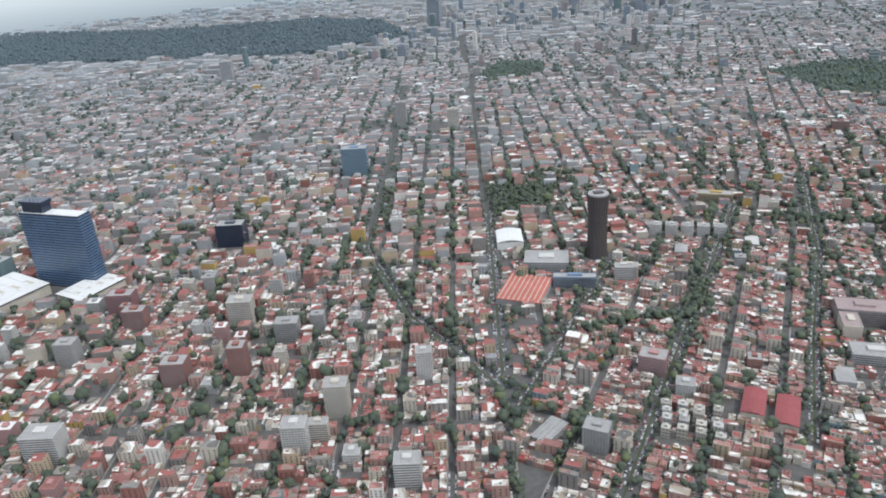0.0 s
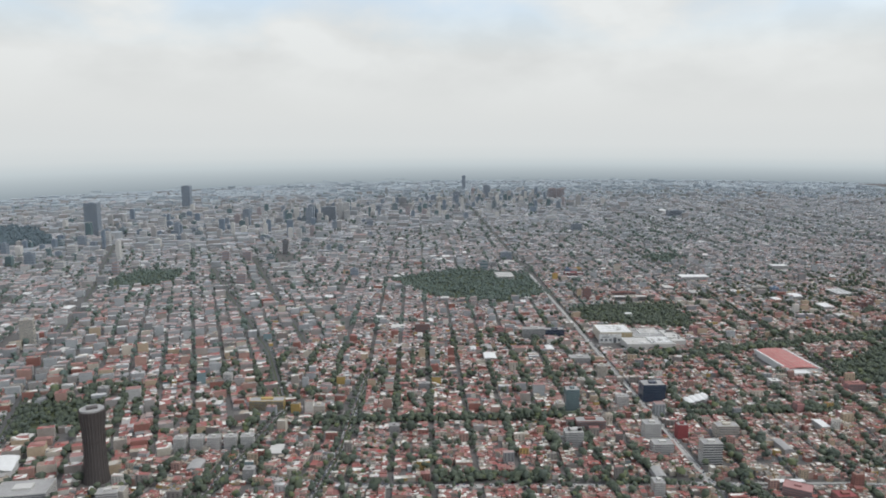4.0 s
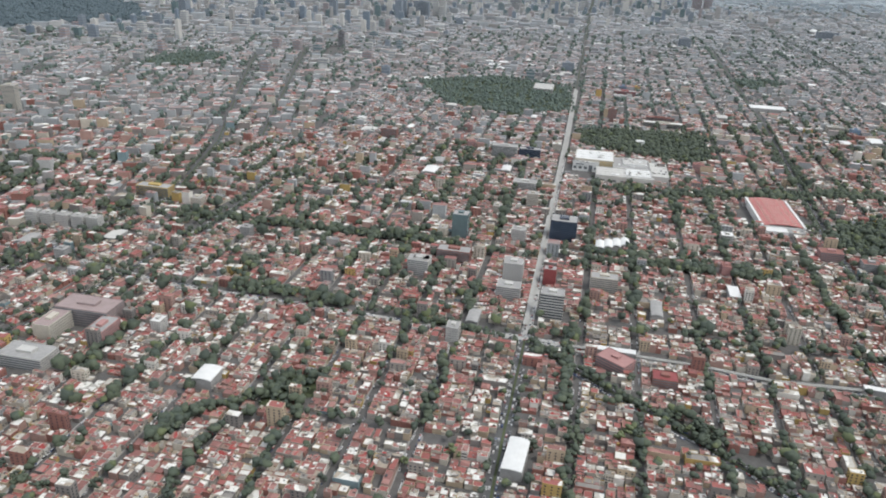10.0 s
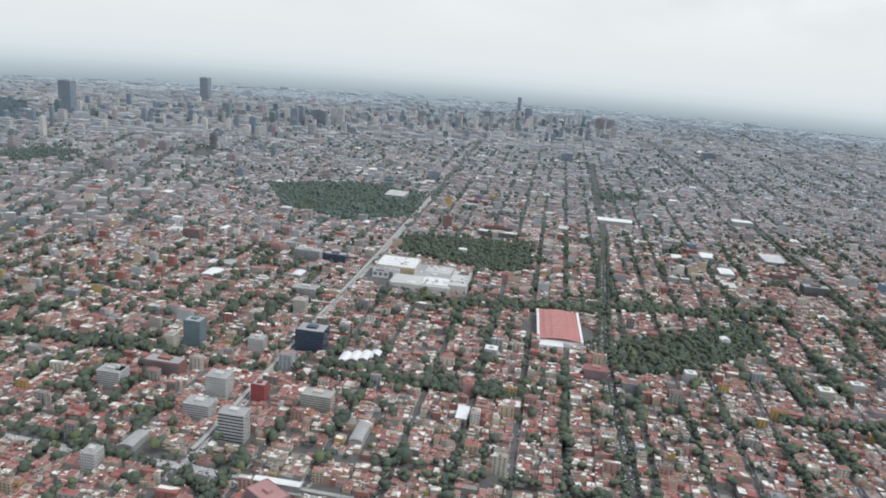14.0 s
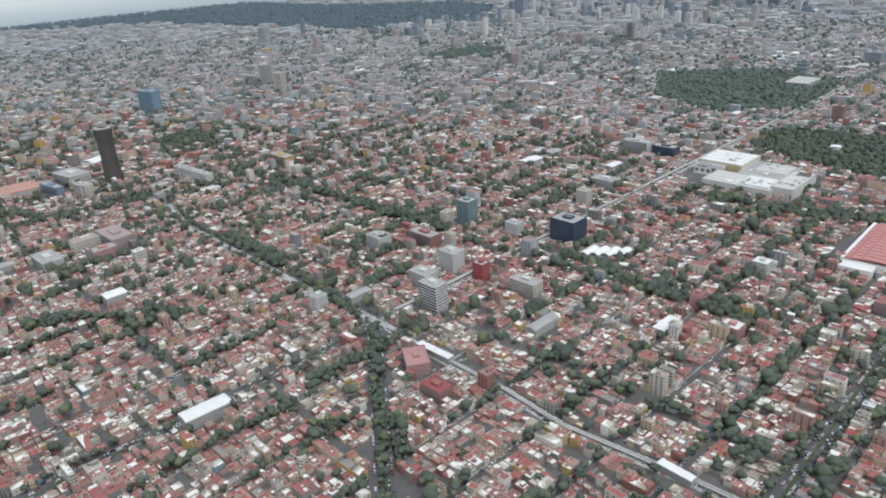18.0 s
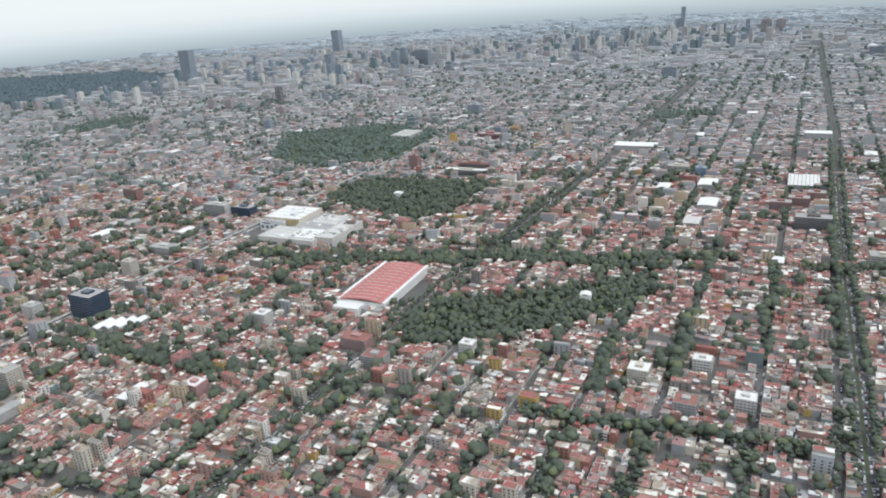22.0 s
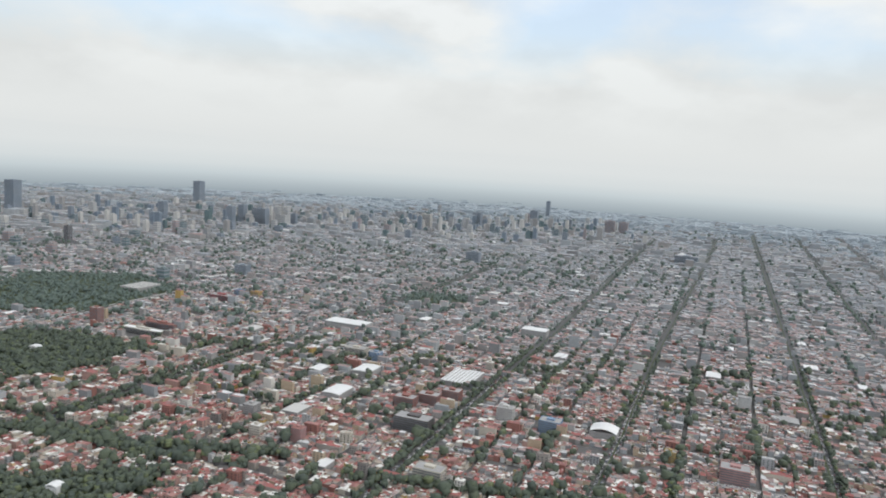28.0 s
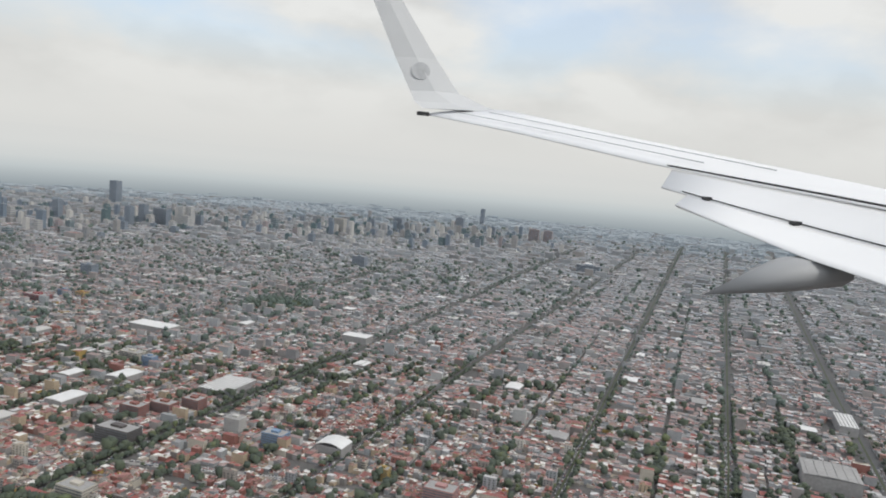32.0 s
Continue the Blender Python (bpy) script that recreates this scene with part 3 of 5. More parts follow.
def blue_tower():
    """The tall blue glass slab on its white podium."""
    CLEAR.append((-172, 488, 28))
    t = tagged(new("office_tower"), "tall blue glass office slab with a dark roof crown", "skyscraper")
    w, d, h = 48, 11, 52.5
    part("wall", block(-w / 2, -d / 2, 0, w / 2, d / 2, h), M_NAVY, t)
    for k in range(27):
        part("window_band", ring_band(w - 0.2, d - 0.2, 1.0 + k * 1.9, 1.15, 0.18), M_TOWER, t)
    part("roof", block(-w / 2 + 1, -d / 2 + 1, h, w / 2 - 1, d / 2 - 1, h + 0.4), M_WHITE, t)
    crown = part("crown", block(-w / 2 + 3, -4, h + 0.4, -w / 2 + 19, 4, h + 6), M_NAVY, t, "dark crown house on the roof")
    part("crown_cap", block(-w / 2 + 2, -4.6, h + 6, -w / 2 + 20, 4.6, h + 8), M_NAVY, crown)
    for k in range(3):
        part("mast", block(-w / 2 + 7 + 3 * k, -0.15, h + 8, -w / 2 + 7.3 + 3 * k, 0.15, h + 12 + k), M_CONC, crown)
    t.matrix_world = pose(-171, 489, 0, 0, 0, -28.6)
    for x, y, w, d, ang, z in ((-154, 466, 24, 34, 50, 7), (-211, 478, 41, 38, 48, 7.5)):
        CLEAR.append((x, y, w * 0.62))
        p = tagged(new("podium"), "broad white flat-roofed podium building beside the blue tower", "building")
        part("wall", block(-w / 2, -d / 2, 0, w / 2, d / 2, z), M_CREAM, p)
        part("roof", block(-w / 2 - 0.4, -d / 2 - 0.4, z, w / 2 + 0.4, d / 2 + 0.4, z + 0.35), M_WHITE, p)
        part("fascia", ring_band(w + 0.8, d + 0.8, z - 0.6, 0.75, 0.2), M_BROWN, p)
        for k in range(5):
            u = -w / 2 + w * (k + 0.7) / 5.6
            part("roof_light", block(u - 0.7, -d * 0.35 + (k % 2) * 4, z + 0.35, u + 0.7, d * 0.1 + (k % 3) * 3, z + 0.55), M_WHITE, p)
        for k in range(4):
            v = -d / 2 + d * (k + 0.6) / 4.4
            part("roof_seam", block(-w * 0.48, v - 0.12, z + 0.35, w * (0.1 + 0.12 * (k % 3)), v + 0.12, z + 0.41), M_CONC, p)
            part("roof_patch", block(w * 0.05 * k - w * 0.1, v + 0.8, z + 0.35, w * 0.05 * k + w * 0.12, v + 3.2, z + 0.4), M_CREAM, p)
        for k in range(6):
            u = -w / 2 + w * (k + 0.5) / 6
            part("window", block(u - 1.4, -d / 2 - 0.15, 1.5, u + 1.4, -d / 2, 3.5), M_PANE, p)
        p.matrix_world = pose(x, y, 0, 0, 0, ang - 90)
    tower("glass_annex", "grey-green glass annex behind the podium", -224, 512, 16, 12, 16, M_TEAL, M_TEAL, ang=-28)


def waisted_tower():
    """The dark round tower that flares at its foot and head."""
    CLEAR.append((175, 418, 9))
    t = tagged(new("waisted_tower"), "dark brown ribbed tower with flared head and pale crown", "skyscraper")
    bm = bmesh.new()
    prof = [(7.2, 0), (6.5, 4), (6.0, 12), (5.8, 22), (6.0, 32), (6.7, 40), (7.1, 43.5)]
    rings = []
    for r, z in prof:
        rings.append([bm.verts.new((r * math.cos(a * math.tau / 24), r * math.sin(a * math.tau / 24), z)) for a in range(24)])
    for p, q in zip(rings[:-1], rings[1:]):
        for a in range(24):
            bm.faces.new((p[a], p[(a + 1) % 24], q[(a + 1) % 24], q[a]))
    bm.faces.new(rings[-1])
    part("shaft", bm, M_BROWN, t)
    for a in range(24):
        ang = (a + 0.5) * math.tau / 24
        bm = bmesh.new()
        for (r0, z0), (r1, z1) in zip(prof[:-1], prof[1:]):
            v = [bm.verts.new(((r + o) * math.cos(ang + s), (r + o) * math.sin(ang + s), z)) for r, z in ((r0, z0), (r1, z1)) for o, s in ((0, -0.05), (0.35, -0.03), (0.35, 0.03), (0, 0.05))]
            for k in range(3):
                bm.faces.new((v[k], v[k + 1], v[k + 5], v[k + 4]))
        part("rib", bm, M_BROWN, t)
    bm = bmesh.new()
    bmesh.ops.create_cone(bm, cap_ends=True, segments=24, radius1=6.6, radius2=6.6, depth=0.8)
    bmesh.ops.translate(bm, vec=(0, 0, 43.9), verts=bm.verts)
    part("crown", bm, M_CONC, t, "pale concrete crown")
    part("plant_room", block(-3, -2, 44.3, 3, 2, 45.3), M_BROWN, t)
    t.matrix_world = pose(175, 418, 0)


def shed(name, label, x, y, w, d, h, ang, roof, wall, ribs=0, pitch=0.0, rib_mat=None):
    """A low broad hall with a sheeted roof; ribs run along its depth."""
    CLEAR.append((x, y, math.hypot(w, d) / 2 * 0.92))
    if len(label.split()) < 4:
        label += " among low houses"
    t = tagged(new(name), label, "hall")
    part("wall", block(-w / 2, -d / 2, 0, w / 2, d / 2, h), wall, t)
    bm = bmesh.new()
    n = 6 if pitch else 1
    prev = None
    for i in range(n + 1):
        u = -w / 2 + w * i / n
        z = h + pitch * math.sin(math.pi * i / n)
        cur = [bm.verts.new((u, -d / 2 - 0.2, z)), bm.verts.new((u, d / 2 + 0.2, z)), bm.verts.new((u, d / 2 + 0.2, z + 0.35)), bm.verts.new((u, -d / 2 - 0.2, z + 0.35))]
        if prev:
            for k in range(4):
                bm.faces.new((prev[k], prev[(k + 1) % 4], cur[(k + 1) % 4], cur[k]))
        else:
            bm.faces.new(cur)
        prev = cur
    bm.faces.new(prev[::-1])
    bmesh.ops.recalc_face_normals(bm, faces=bm.faces)
    part("roof", bm, roof, t)
    for k in range(ribs):
        u = -w / 2 + w * (k + 0.5) / ribs
        z = h + pitch * math.sin(math.pi * (k + 0.5) / ribs) + 0.3
        part("roof_rib", block(u - 0.25, -d / 2, z, u + 0.25, d / 2, z + 0.35), rib_mat or roof, t)
    t.matrix_world = pose(x, y, 0, 0, 0, ang)
    return t


def mall():
    """Stepped blocks: a sand-coloured store, grey decks and a long white front."""
    CLEAR.append((640, 482, 24)), CLEAR.append((668, 466, 30)), CLEAR.append((690, 480, 16))
    t = tagged(new("shopping_mall"), "large white, grey and sand shopping mall with stepped flat roofs", "mall")
    blocks = ((-30, 0, 2, 30, 9.5, M_CREAM, M_WHITE), (-31.5, -3, -10, 0, 7.5, M_WHITE, M_WHITE), (-12, -30, 34, -6, 6.0, M_STONE, M_STONE),
              (12, -27, 32, -8, 6.8, M_WHITE, M_WHITE), (32, -24, 46, 16, 7.2, M_STONE, M_STONE), (2, -6, 32, 26, 6.3, M_STONE, M_CONC), (10, 4, 30, 22, 7.4, M_WHITE, M_STONE))
    for x0, y0, x1, y1, z, wall, roof in blocks:
        q = part("wing", block(x0, y0, 0, x1, y1, z), wall, t)
        part("parapet", ring_band(x1 - x0 - 0.6, y1 - y0 - 0.6, 0, 0.6, 0.3), wall, q).location = ((x0 + x1) / 2, (y0 + y1) / 2, z)
        part("roof", block(x0 + 0.5, y0 + 0.5, z, x1 - 0.5, y1 - 0.5, z + 0.15), roof, q)
        r = random.Random(int(x0 * 7 + y0))
        for k in range(9):
            u, v = x0 + (x1 - x0) * r.uniform(0.12, 0.88), y0 + (y1 - y0) * r.uniform(0.12, 0.88)
            a, b = r.uniform(0.5, 1.6), r.uniform(0.5, 1.8)
            part("roof_unit", block(u - a, v - b, z + 0.15, u + a, v + b, z + r.uniform(0.4, 1.4)), r.choice([M_WHITE, M_STONE, M_CONC]), q)
        for k in range(3):
            v = y0 + (y1 - y0) * (k + 1) / 4
            part("roof_seam", block(x0 + 0.6, v - 0.15, z + 0.15, x1 - 0.6, v + 0.15, z + 0.22), M_CONC, q)
        for k in range(5):
            u = x0 + (x1 - x0) * (k + 0.5) / 5
            part("facade_recess", block(u - (x1 - x0) * 0.06, y0 - 0.06, z * 0.25, u + (x1 - x0) * 0.06, y0 + 0.02, z * 0.55), M_PANE, q)
    for k in range(7):
        part("cladding_stripe", block(-9 + 1.5 * k, -0.25, 0.5, -8.3 + 1.5 * k, 0, 9), M_YELLOW, t)
    part("doorway", block(-18, -3.3, 0.2, -15, -3, 5.5), M_PANE, t)
    part("sign_bar", block(-29, -3.25, 5.6, -22, -3, 6.4), M_PANE, t)
    t.matrix_world = pose(656, 474, 0, 0, 0, -28)


def red_hall():
    """The big store with a shallow vaulted red roof between white side gutters."""
    t = shed("red_market_hall", "large store with a red vaulted sheet roof and white edges", 723, 353, 28, 56, 5.0, -26, M_HALL, M_WHITE, 0, 1.5)
    for k in range(13):
        v = -26 + 52 * k / 12
        bm = bmesh.new()
        for i in range(6):
            u0, u1 = -14 + 28 * i / 6, -14 + 28 * (i + 1) / 6
            z0 = 5.36 + 1.5 * math.sin(math.pi * (i + 0.5) / 6) * 0.98
            block(u0, v - 0.22, z0 - 0.3, u1, v + 0.22, z0 + 0.1, bm)
        part("roof_rib", bm, M_CREAM, t, "paler rib across the roof")
    for s in (-1, 1):
        part("gutter", block(s * 14 - 0.8, -29, 4.2, s * 14 + 0.8, 28.5, 6.0), M_WHITE, t, "white side gutter")
    part("porch", block(-15, -36, 0, 2, -28, 4.2), M_WHITE, t, "flat white porch block")
    part("loading_bay", block(3, -33, 0, 14, -28, 3.2), M_CONC, t)


blue_tower()
waisted_tower()
mall()
red_hall()
shed("striped_market", "market hall with orange-red saw-tooth roof", 114, 381, 27, 34, 4, -32, M_ORANGE, M_CONC, 9, 0, M_CREAM)
shed("white_gym", "bright white low vaulted gym roof", 126, 457, 18, 22, 5, -12, M_WHITE, M_WHITE, 0, 1.5)
shed("red_roof_school", "long school block with deep red roof", 179, 243, 10, 20, 4.5, -37, M_RED, M_CREAM, 0, 1.0)
shed("red_roof_school", "long school block with deep red roof", 189, 233, 10, 22, 4.5, -37, M_RED, M_CREAM, 0, 1.0)
shed("white_depot", "long white depot roof beside trees", 443, 148, 8, 19, 4.5, -32, M_WHITE, M_CONC, 0, 0.4)
shed("white_warehouse", "broad white warehouse roof", 1044, 500, 22, 34, 4, -28, M_WHITE, M_CONC, 8, 0, M_CONC)
shed("white_warehouse", "pale warehouse roof among houses", 954, 462, 13, 20, 4, -28, M_WHITE, M_CONC, 0, 0.6)
shed("white_warehouse", "pale warehouse roof among houses", 974, 513, 14, 20, 4, -28, M_WHITE, M_CONC, 0, 0.6)
shed("white_stand", "long white grandstand roof at the park edge", 736, 800, 24, 34, 5, -28, M_STONE, M_CONC, 8, 0, M_CONC)
shed("vaulted_hall", "white vaulted hall", 1115, 395, 16, 13, 5, -28, M_WHITE, M_CONC, 0, 2.0)
shed("grey_factory", "grey factory hall with sheet roof", 1393, 362, 30, 26, 9, -29, M_CONC, M_CONC, 6, 0.6, M_CONC)
shed("metro_station", "long pale metro station roof over the avenue", 1476, 458, 12, 34, 7, -29, M_WHITE, M_CONC, 5, 0, M_CONC)
shed("white_hall", "low white hall roof", 960, 660, 40, 18, 5, -28, M_WHITE, M_CONC)
shed("white_hall", "low white hall roof", 1136, 651, 24, 14, 6, -28, M_WHITE, M_CONC)
shed("station_canopy", "long white station canopy on the diagonal road", 518, 210, 20, 3.4, 3, -28, M_WHITE, M_CONC)
T = tower
T("glass_tower", "light blue glass tower block", 36, 650, 23, 12, 26, M_SKYB, M_TEAL, ang=-12)
T("cream_tower", "narrow cream apartment tower", 149, 750, 12, 10, 26.5, M_CREAM, ang=-12)
T("grey_tower", "narrow grey apartment tower", 101, 800, 11, 10, 28, M_CONC, ang=-12)
T("dark_office", "dark glass office block", -67, 522, 20, 12, 17, M_NAVY, M_NAVY, ang=-12)
T("white_apartments", "slim white apartment tower", 40, 312, 8, 7, 16, M_WHITE, ang=-12)
T("cream_apartments", "cream apartment tower with green-edged roof", -5, 294, 11, 9, 17.5, M_CREAM, ang=-12)
T("white_apartments", "white apartment block with dark windows", -25, 272, 11, 9, 15, M_WHITE, ang=-12)
T("pale_apartments", "pale apartment block", 102, 238, 11, 9, 12, M_CONC, ang=-36)
T("grey_hospital", "large grey hospital block", 138, 412, 28, 18, 7.5, M_STONE, ang=-20)
T("school", "long school with blue sports court front", 146, 382, 26, 6, 7, M_SKYB, ang=-20)
T("white_offices", "white office block with window bands", 177, 380, 11, 7, 10, M_WHITE, ang=-20)
T("ochre_flats", "ochre painted flats", 296, 480, 25, 9, 7, M_YELLOW)
T("pink_market", "pinkish grey blank block", 150, 284, 13, 10, 10.5, M_PINK, ang=-36)
T("far_tower", "far grey tower", -111, 1166, 17, 12, 32, M_CONC, ang=-12)
T("red_apartments", "red-brick apartment block", -85, 343, 13, 10, 14, M_BRICK, ang=-12)
T("grey_apartments", "grey apartment tower with dark side", -28, 371, 13, 9, 12, M_CONC, ang=-12)
T("cream_apartments", "cream stepped apartment block", -54, 396, 14, 10, 17, M_CREAM, ang=-12)
T("grey_apartments", "grey concrete apartment tower", -147, 381, 11, 9, 14, M_CONC, ang=-12)
T("brick_tower", "brick and grey apartment tower", -53, 342, 9, 9, 18, M_BRICK, ang=-12)
T("red_block", "red painted blank block", -128, 434, 16, 10, 14, M_RED, ang=-12)
T("grey_red_block", "grey block with dark glass side", -117, 413, 13, 9, 12, M_BRICK, ang=-12)
T("white_apartments", "white balconied apartment block", -136, 297, 16, 11, 15, M_WHITE, ang=-12)
T("white_apartments", "white apartment block with dark windows", 20, 238, 11, 8, 13, M_WHITE, ang=-12)
T("hospital_block", "broad grey-pink ministry block with rows of windows", 277, 297, 28, 14, 9, M_ROSE, ang=-28, roof=M_ROSE)
T("hospital_wing", "grey-pink ministry wing with window rows", 262, 288, 9, 17, 8, M_CREAM, ang=-28, roof=M_ROSE)
T("hospital_wing", "grey-pink ministry wing with window rows", 285, 277, 9, 15, 7.5, M_PINK, ang=-28, roof=M_CONC)
T("ministry_wing", "low grey ministry wing", 256, 262, 22, 12, 6, M_STONE, ang=-28)
T("cream_offices", "small cream office block", 181, 381, 11, 7, 9.5, M_CREAM, ang=-28)
T("tan_block", "tan and red apartment block", 494, 601, 15, 8, 11, M_BRICK)
T("white_apartments", "white apartment block with dark windows", 451, 318, 10, 7, 9.5, M_WHITE)
for k in range(5):
    T("white_flats", "long white row of flats", 226 + 9.5 * k, 437 - 4.5 * k, 8, 6.5, 8.5, M_WHITE, ang=-26)
T("green_tower", "grey-green glass office tower", 490, 367, 10, 9, 15.5, M_TEAL, M_TEAL)
T("brick_hall", "broad brick-red block", 474, 329, 20, 9, 8, M_BRICK)
T("white_cubes", "white cubic apartment block", 449, 317, 12, 8, 9.5, M_WHITE)
T("red_white_block", "white office block with red end walls", 500, 298, 11, 9, 11.5, M_WHITE)
T("red_box", "dark red blank cube building", 519, 289, 7, 6, 9.5, M_RED, M_RED)
T("white_garage", "white parking block", 490, 279, 13, 9, 7, M_WHITE)
T("banded_offices", "white office block with dark window bands beside the avenue", 504, 253, 12, 8, 14, M_WHITE, M_WIN, 9)
T("navy_offices", "navy glass cube office building", 556, 351, 17, 13, 13, M_NAVY, M_BLUE)
T("cream_block", "cream apartment block", 546, 275, 15, 8, 8.5, M_CREAM)
T("white_store", "white department store", 568, 448, 18, 10, 6, M_WHITE)
T("cream_apartments", "cream apartment tower", 558, 409, 8, 7, 10.5, M_CREAM)
T("white_apartments", "small white apartment block", 524, 350, 9, 7, 9, M_WHITE)
T("navy_offices", "low navy glass offices", 606, 530, 19, 9, 7, M_NAVY, M_BLUE)
T("white_apartments", "white apartment slab", 584, 535, 22, 8, 9.5, M_WHITE)
T("brick_tower", "slim brick-red tower with white stripes", 744, 637, 9, 7, 15, M_BRICK)
T("wedge_block", "pink-brown flats with red roof at the junction", 513, 200, 15, 10, 5.5, M_PINK, ang=-62, roof=M_PINK, plant=0.25)
T("red_apartments", "dark red painted flats by the viaduct", 528, 182, 11, 8, 5, M_BRICK, roof=M_RED)
T("brown_offices", "dark brown office block", 1000, 403, 22, 11, 8, M_BROWN)
T("blue_flats", "light blue painted flats", 1083, 401, 13, 9, 8, M_SKYB)
T("white_apartments", "white apartment block", 1059, 419, 10, 8, 9.5, M_WHITE)
T("pink_store", "pink and grey store", 1166, 335, 15, 10, 8, M_PINK)
T("tan_corner", "tan corner building", 1002, 331, 15, 9, 8, M_CREAM)
T("yellow_block", "bright yellow painted block", 1140, 358, 6, 5, 7, M_YELLOW)
T("orange_flats", "orange-red housing blocks", 998, 443, 14, 9, 7, M_BRICK)
T("orange_flats", "orange-red housing blocks", 1014, 449, 14, 9, 7, M_BRICK)
T("orange_flats", "orange-red housing blocks", 1030, 455, 12, 9, 8, M_BRICK)
T("red_works", "red and yellow painted works", 828, 760, 26, 12, 6, M_RED)
for x, y, w, d, h, m, lab in ((845, 206, 9, 8, 6, M_CONC, "grey block with two red roof courts"), (868, 204, 8, 7, 6.5, M_WHITE, "white balconied block of flats"), (835, 234, 9, 8, 6, M_CREAM, "cream office block with flat roof"),
                             (864, 238, 8, 6, 5.5, M_WHITE, "white block of flats beside trees"), (887, 238, 7, 6, 7, M_TEAL, "grey-green glass fronted offices"), (721, 262, 11, 8, 7, M_CONC, "grey apartment block with balconies"),
                             (764, 266, 7, 6, 7.5, M_WHITE, "slim white block of flats"), (711, 284, 14, 8, 6, M_PINK, "long pinkish apartment block"), (842, 790, 9, 8, 6, M_SKYB, "blue painted works building"), (860, 788, 10, 8, 5, M_YELLOW, "yellow painted works building"),
                             (790, 610, 40, 7, 4.5, M_CREAM, "long tan works building by the park"), (800, 632, 30, 6, 4.5, M_BRICK, "long red-brown works building"), 
                              (248, 220, 14, 9, 5, M_CONC, "grey corner building with rounded front")):
    T("block_of_flats", lab, x, y, w, d, h, m, ang=GRID - 90 if x > 200 else -36, cat="flats", roof=M_WHITE if m in (M_WHITE, M_CREAM) else M_BRICK)
for k in range(16):  # the pale housing group: small stepped blocks set close together
    r = random.Random(440 + k)
    i, j = k % 4, k // 4
    T("housing_block", "small pale block of a close-set housing group", 134 + 6.0 * i + 2.6 * j + r.uniform(-0.7, 0.7), 238 - 4.0 * i + 5.0 * j + r.uniform(-0.7, 0.7), r.uniform(3.4, 4.8), r.uniform(3.2, 4.4), r.uniform(4.2, 6.8), r.choice([M_CREAM, M_STONE, M_WHITE]), floors=3, ang=-36, cat="flats", roof=r.choice([M_CREAM, M_STONE, M_CONC]), plant=0.4)
shed("white_gym", "bright white sports hall roof beside trees", 332, 229, 9, 11, 4.5, -28, M_WHITE, M_CONC, 0, 0.6)
shed("arena_roof", "grey sheet roof of a small arena", 85, 251, 9, 17, 3, -52, M_CONC, M_CONC, 4, 0.3, M_CONC)
shed("station_canopy", "long white station canopy on the diagonal road", 620, 153, 13, 3, 3, -32, M_WHITE, M_CONC)
for k in range(4):
    shed("white_vault", "white vaulted storage roof", 571 + 6 * k, 328, 5.4, 12, 3, -28, M_WHITE, M_CONC, 0, 1.0)
shed("park_pavilion", "small white pavilion in the park", 729, 551, 8, 6, 3, -20, M_WHITE, M_WHITE, 0, 0.5)
shed("park_pavilion", "small white pavilion in the park", 831, 316, 6, 5, 4.5, -20, M_WHITE, M_WHITE, 0, 0.8)
T("tan_works", "tan block", 967, 561, 17, 9, 7, M_CREAM)
T("blue_works", "blue painted block", 982, 549, 9, 7, 7, M_SKYB)
CLEAR.append((1583, 1299, 10))
dome = tagged(new("domed_hall"), "round white domed hall beside a dark block", "hall")
bm = bmesh.new()
bmesh.ops.create_uvsphere(bm, u_segments=20, v_segments=10, radius=9)
bmesh.ops.delete(bm, geom=[v for v in bm.verts if v.co.z < -0.1], context="VERTS")
bmesh.ops.scale(bm, vec=(1, 1, 0.6), verts=bm.verts)
bmesh.ops.translate(bm, vec=(0, 0, 7), verts=bm.verts)
part("dome", bm, M_WHITE, dome)
bm = bmesh.new()
bmesh.ops.create_cone(bm, cap_ends=True, segments=20, radius1=9.4, radius2=9.4, depth=7)
bmesh.ops.translate(bm, vec=(0, 0, 3.5), verts=bm.verts)
part("drum", bm, M_CONC, dome)
dome.matrix_world = pose(1583, 1299, 0)
for k in range(44):  # workshops and stores with pale sheet roofs, scattered among the houses
    r = random.Random(7000 + k)
    x, y = r.uniform(150, 1450), r.uniform(230, 1000)
    if bool((open_ground(np.array([x]), np.array([y]), 6) & in_sight(np.array([x]), np.array([y])))[0]):
        shed("workshop", "low workshop with a pale sheet roof", x, y, r.uniform(6, 13), r.uniform(9, 18), r.uniform(2.5, 4), -28.5, r.choice([M_WHITE, M_WHITE, M_STONE, M_CONC]), M_CONC, 0, r.choice([0, 0.4, 0.7]))
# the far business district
T("glass_skyscraper", "tall dark blue glass skyscraper", 283, 1558, 26, 18, 64.5, M_HAZE_GLASS, M_BAND, 30)
T("glass_skyscraper", "tall slim grey-blue skyscraper with rounded crown", 555, 2010, 22, 20, 61, M_HAZE_GLASS, M_BAND, 28)
T("dark_skyscraper", "dark office tower", 580, 1530, 15, 12, 40, M_HAZE_GLASS)
T("dark_skyscraper", "dark office tower", 716, 1520, 14, 12, 38, M_HAZE_GLASS)
T("dark_skyscraper", "dark office tower", 734, 1555, 14, 12, 40, M_HAZE_GLASS)
T("dark_skyscraper", "broad dark blue office tower", 772, 1545, 33, 14, 35, M_HAZE_GLASS, M_BAND)
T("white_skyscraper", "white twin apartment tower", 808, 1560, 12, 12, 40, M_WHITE)
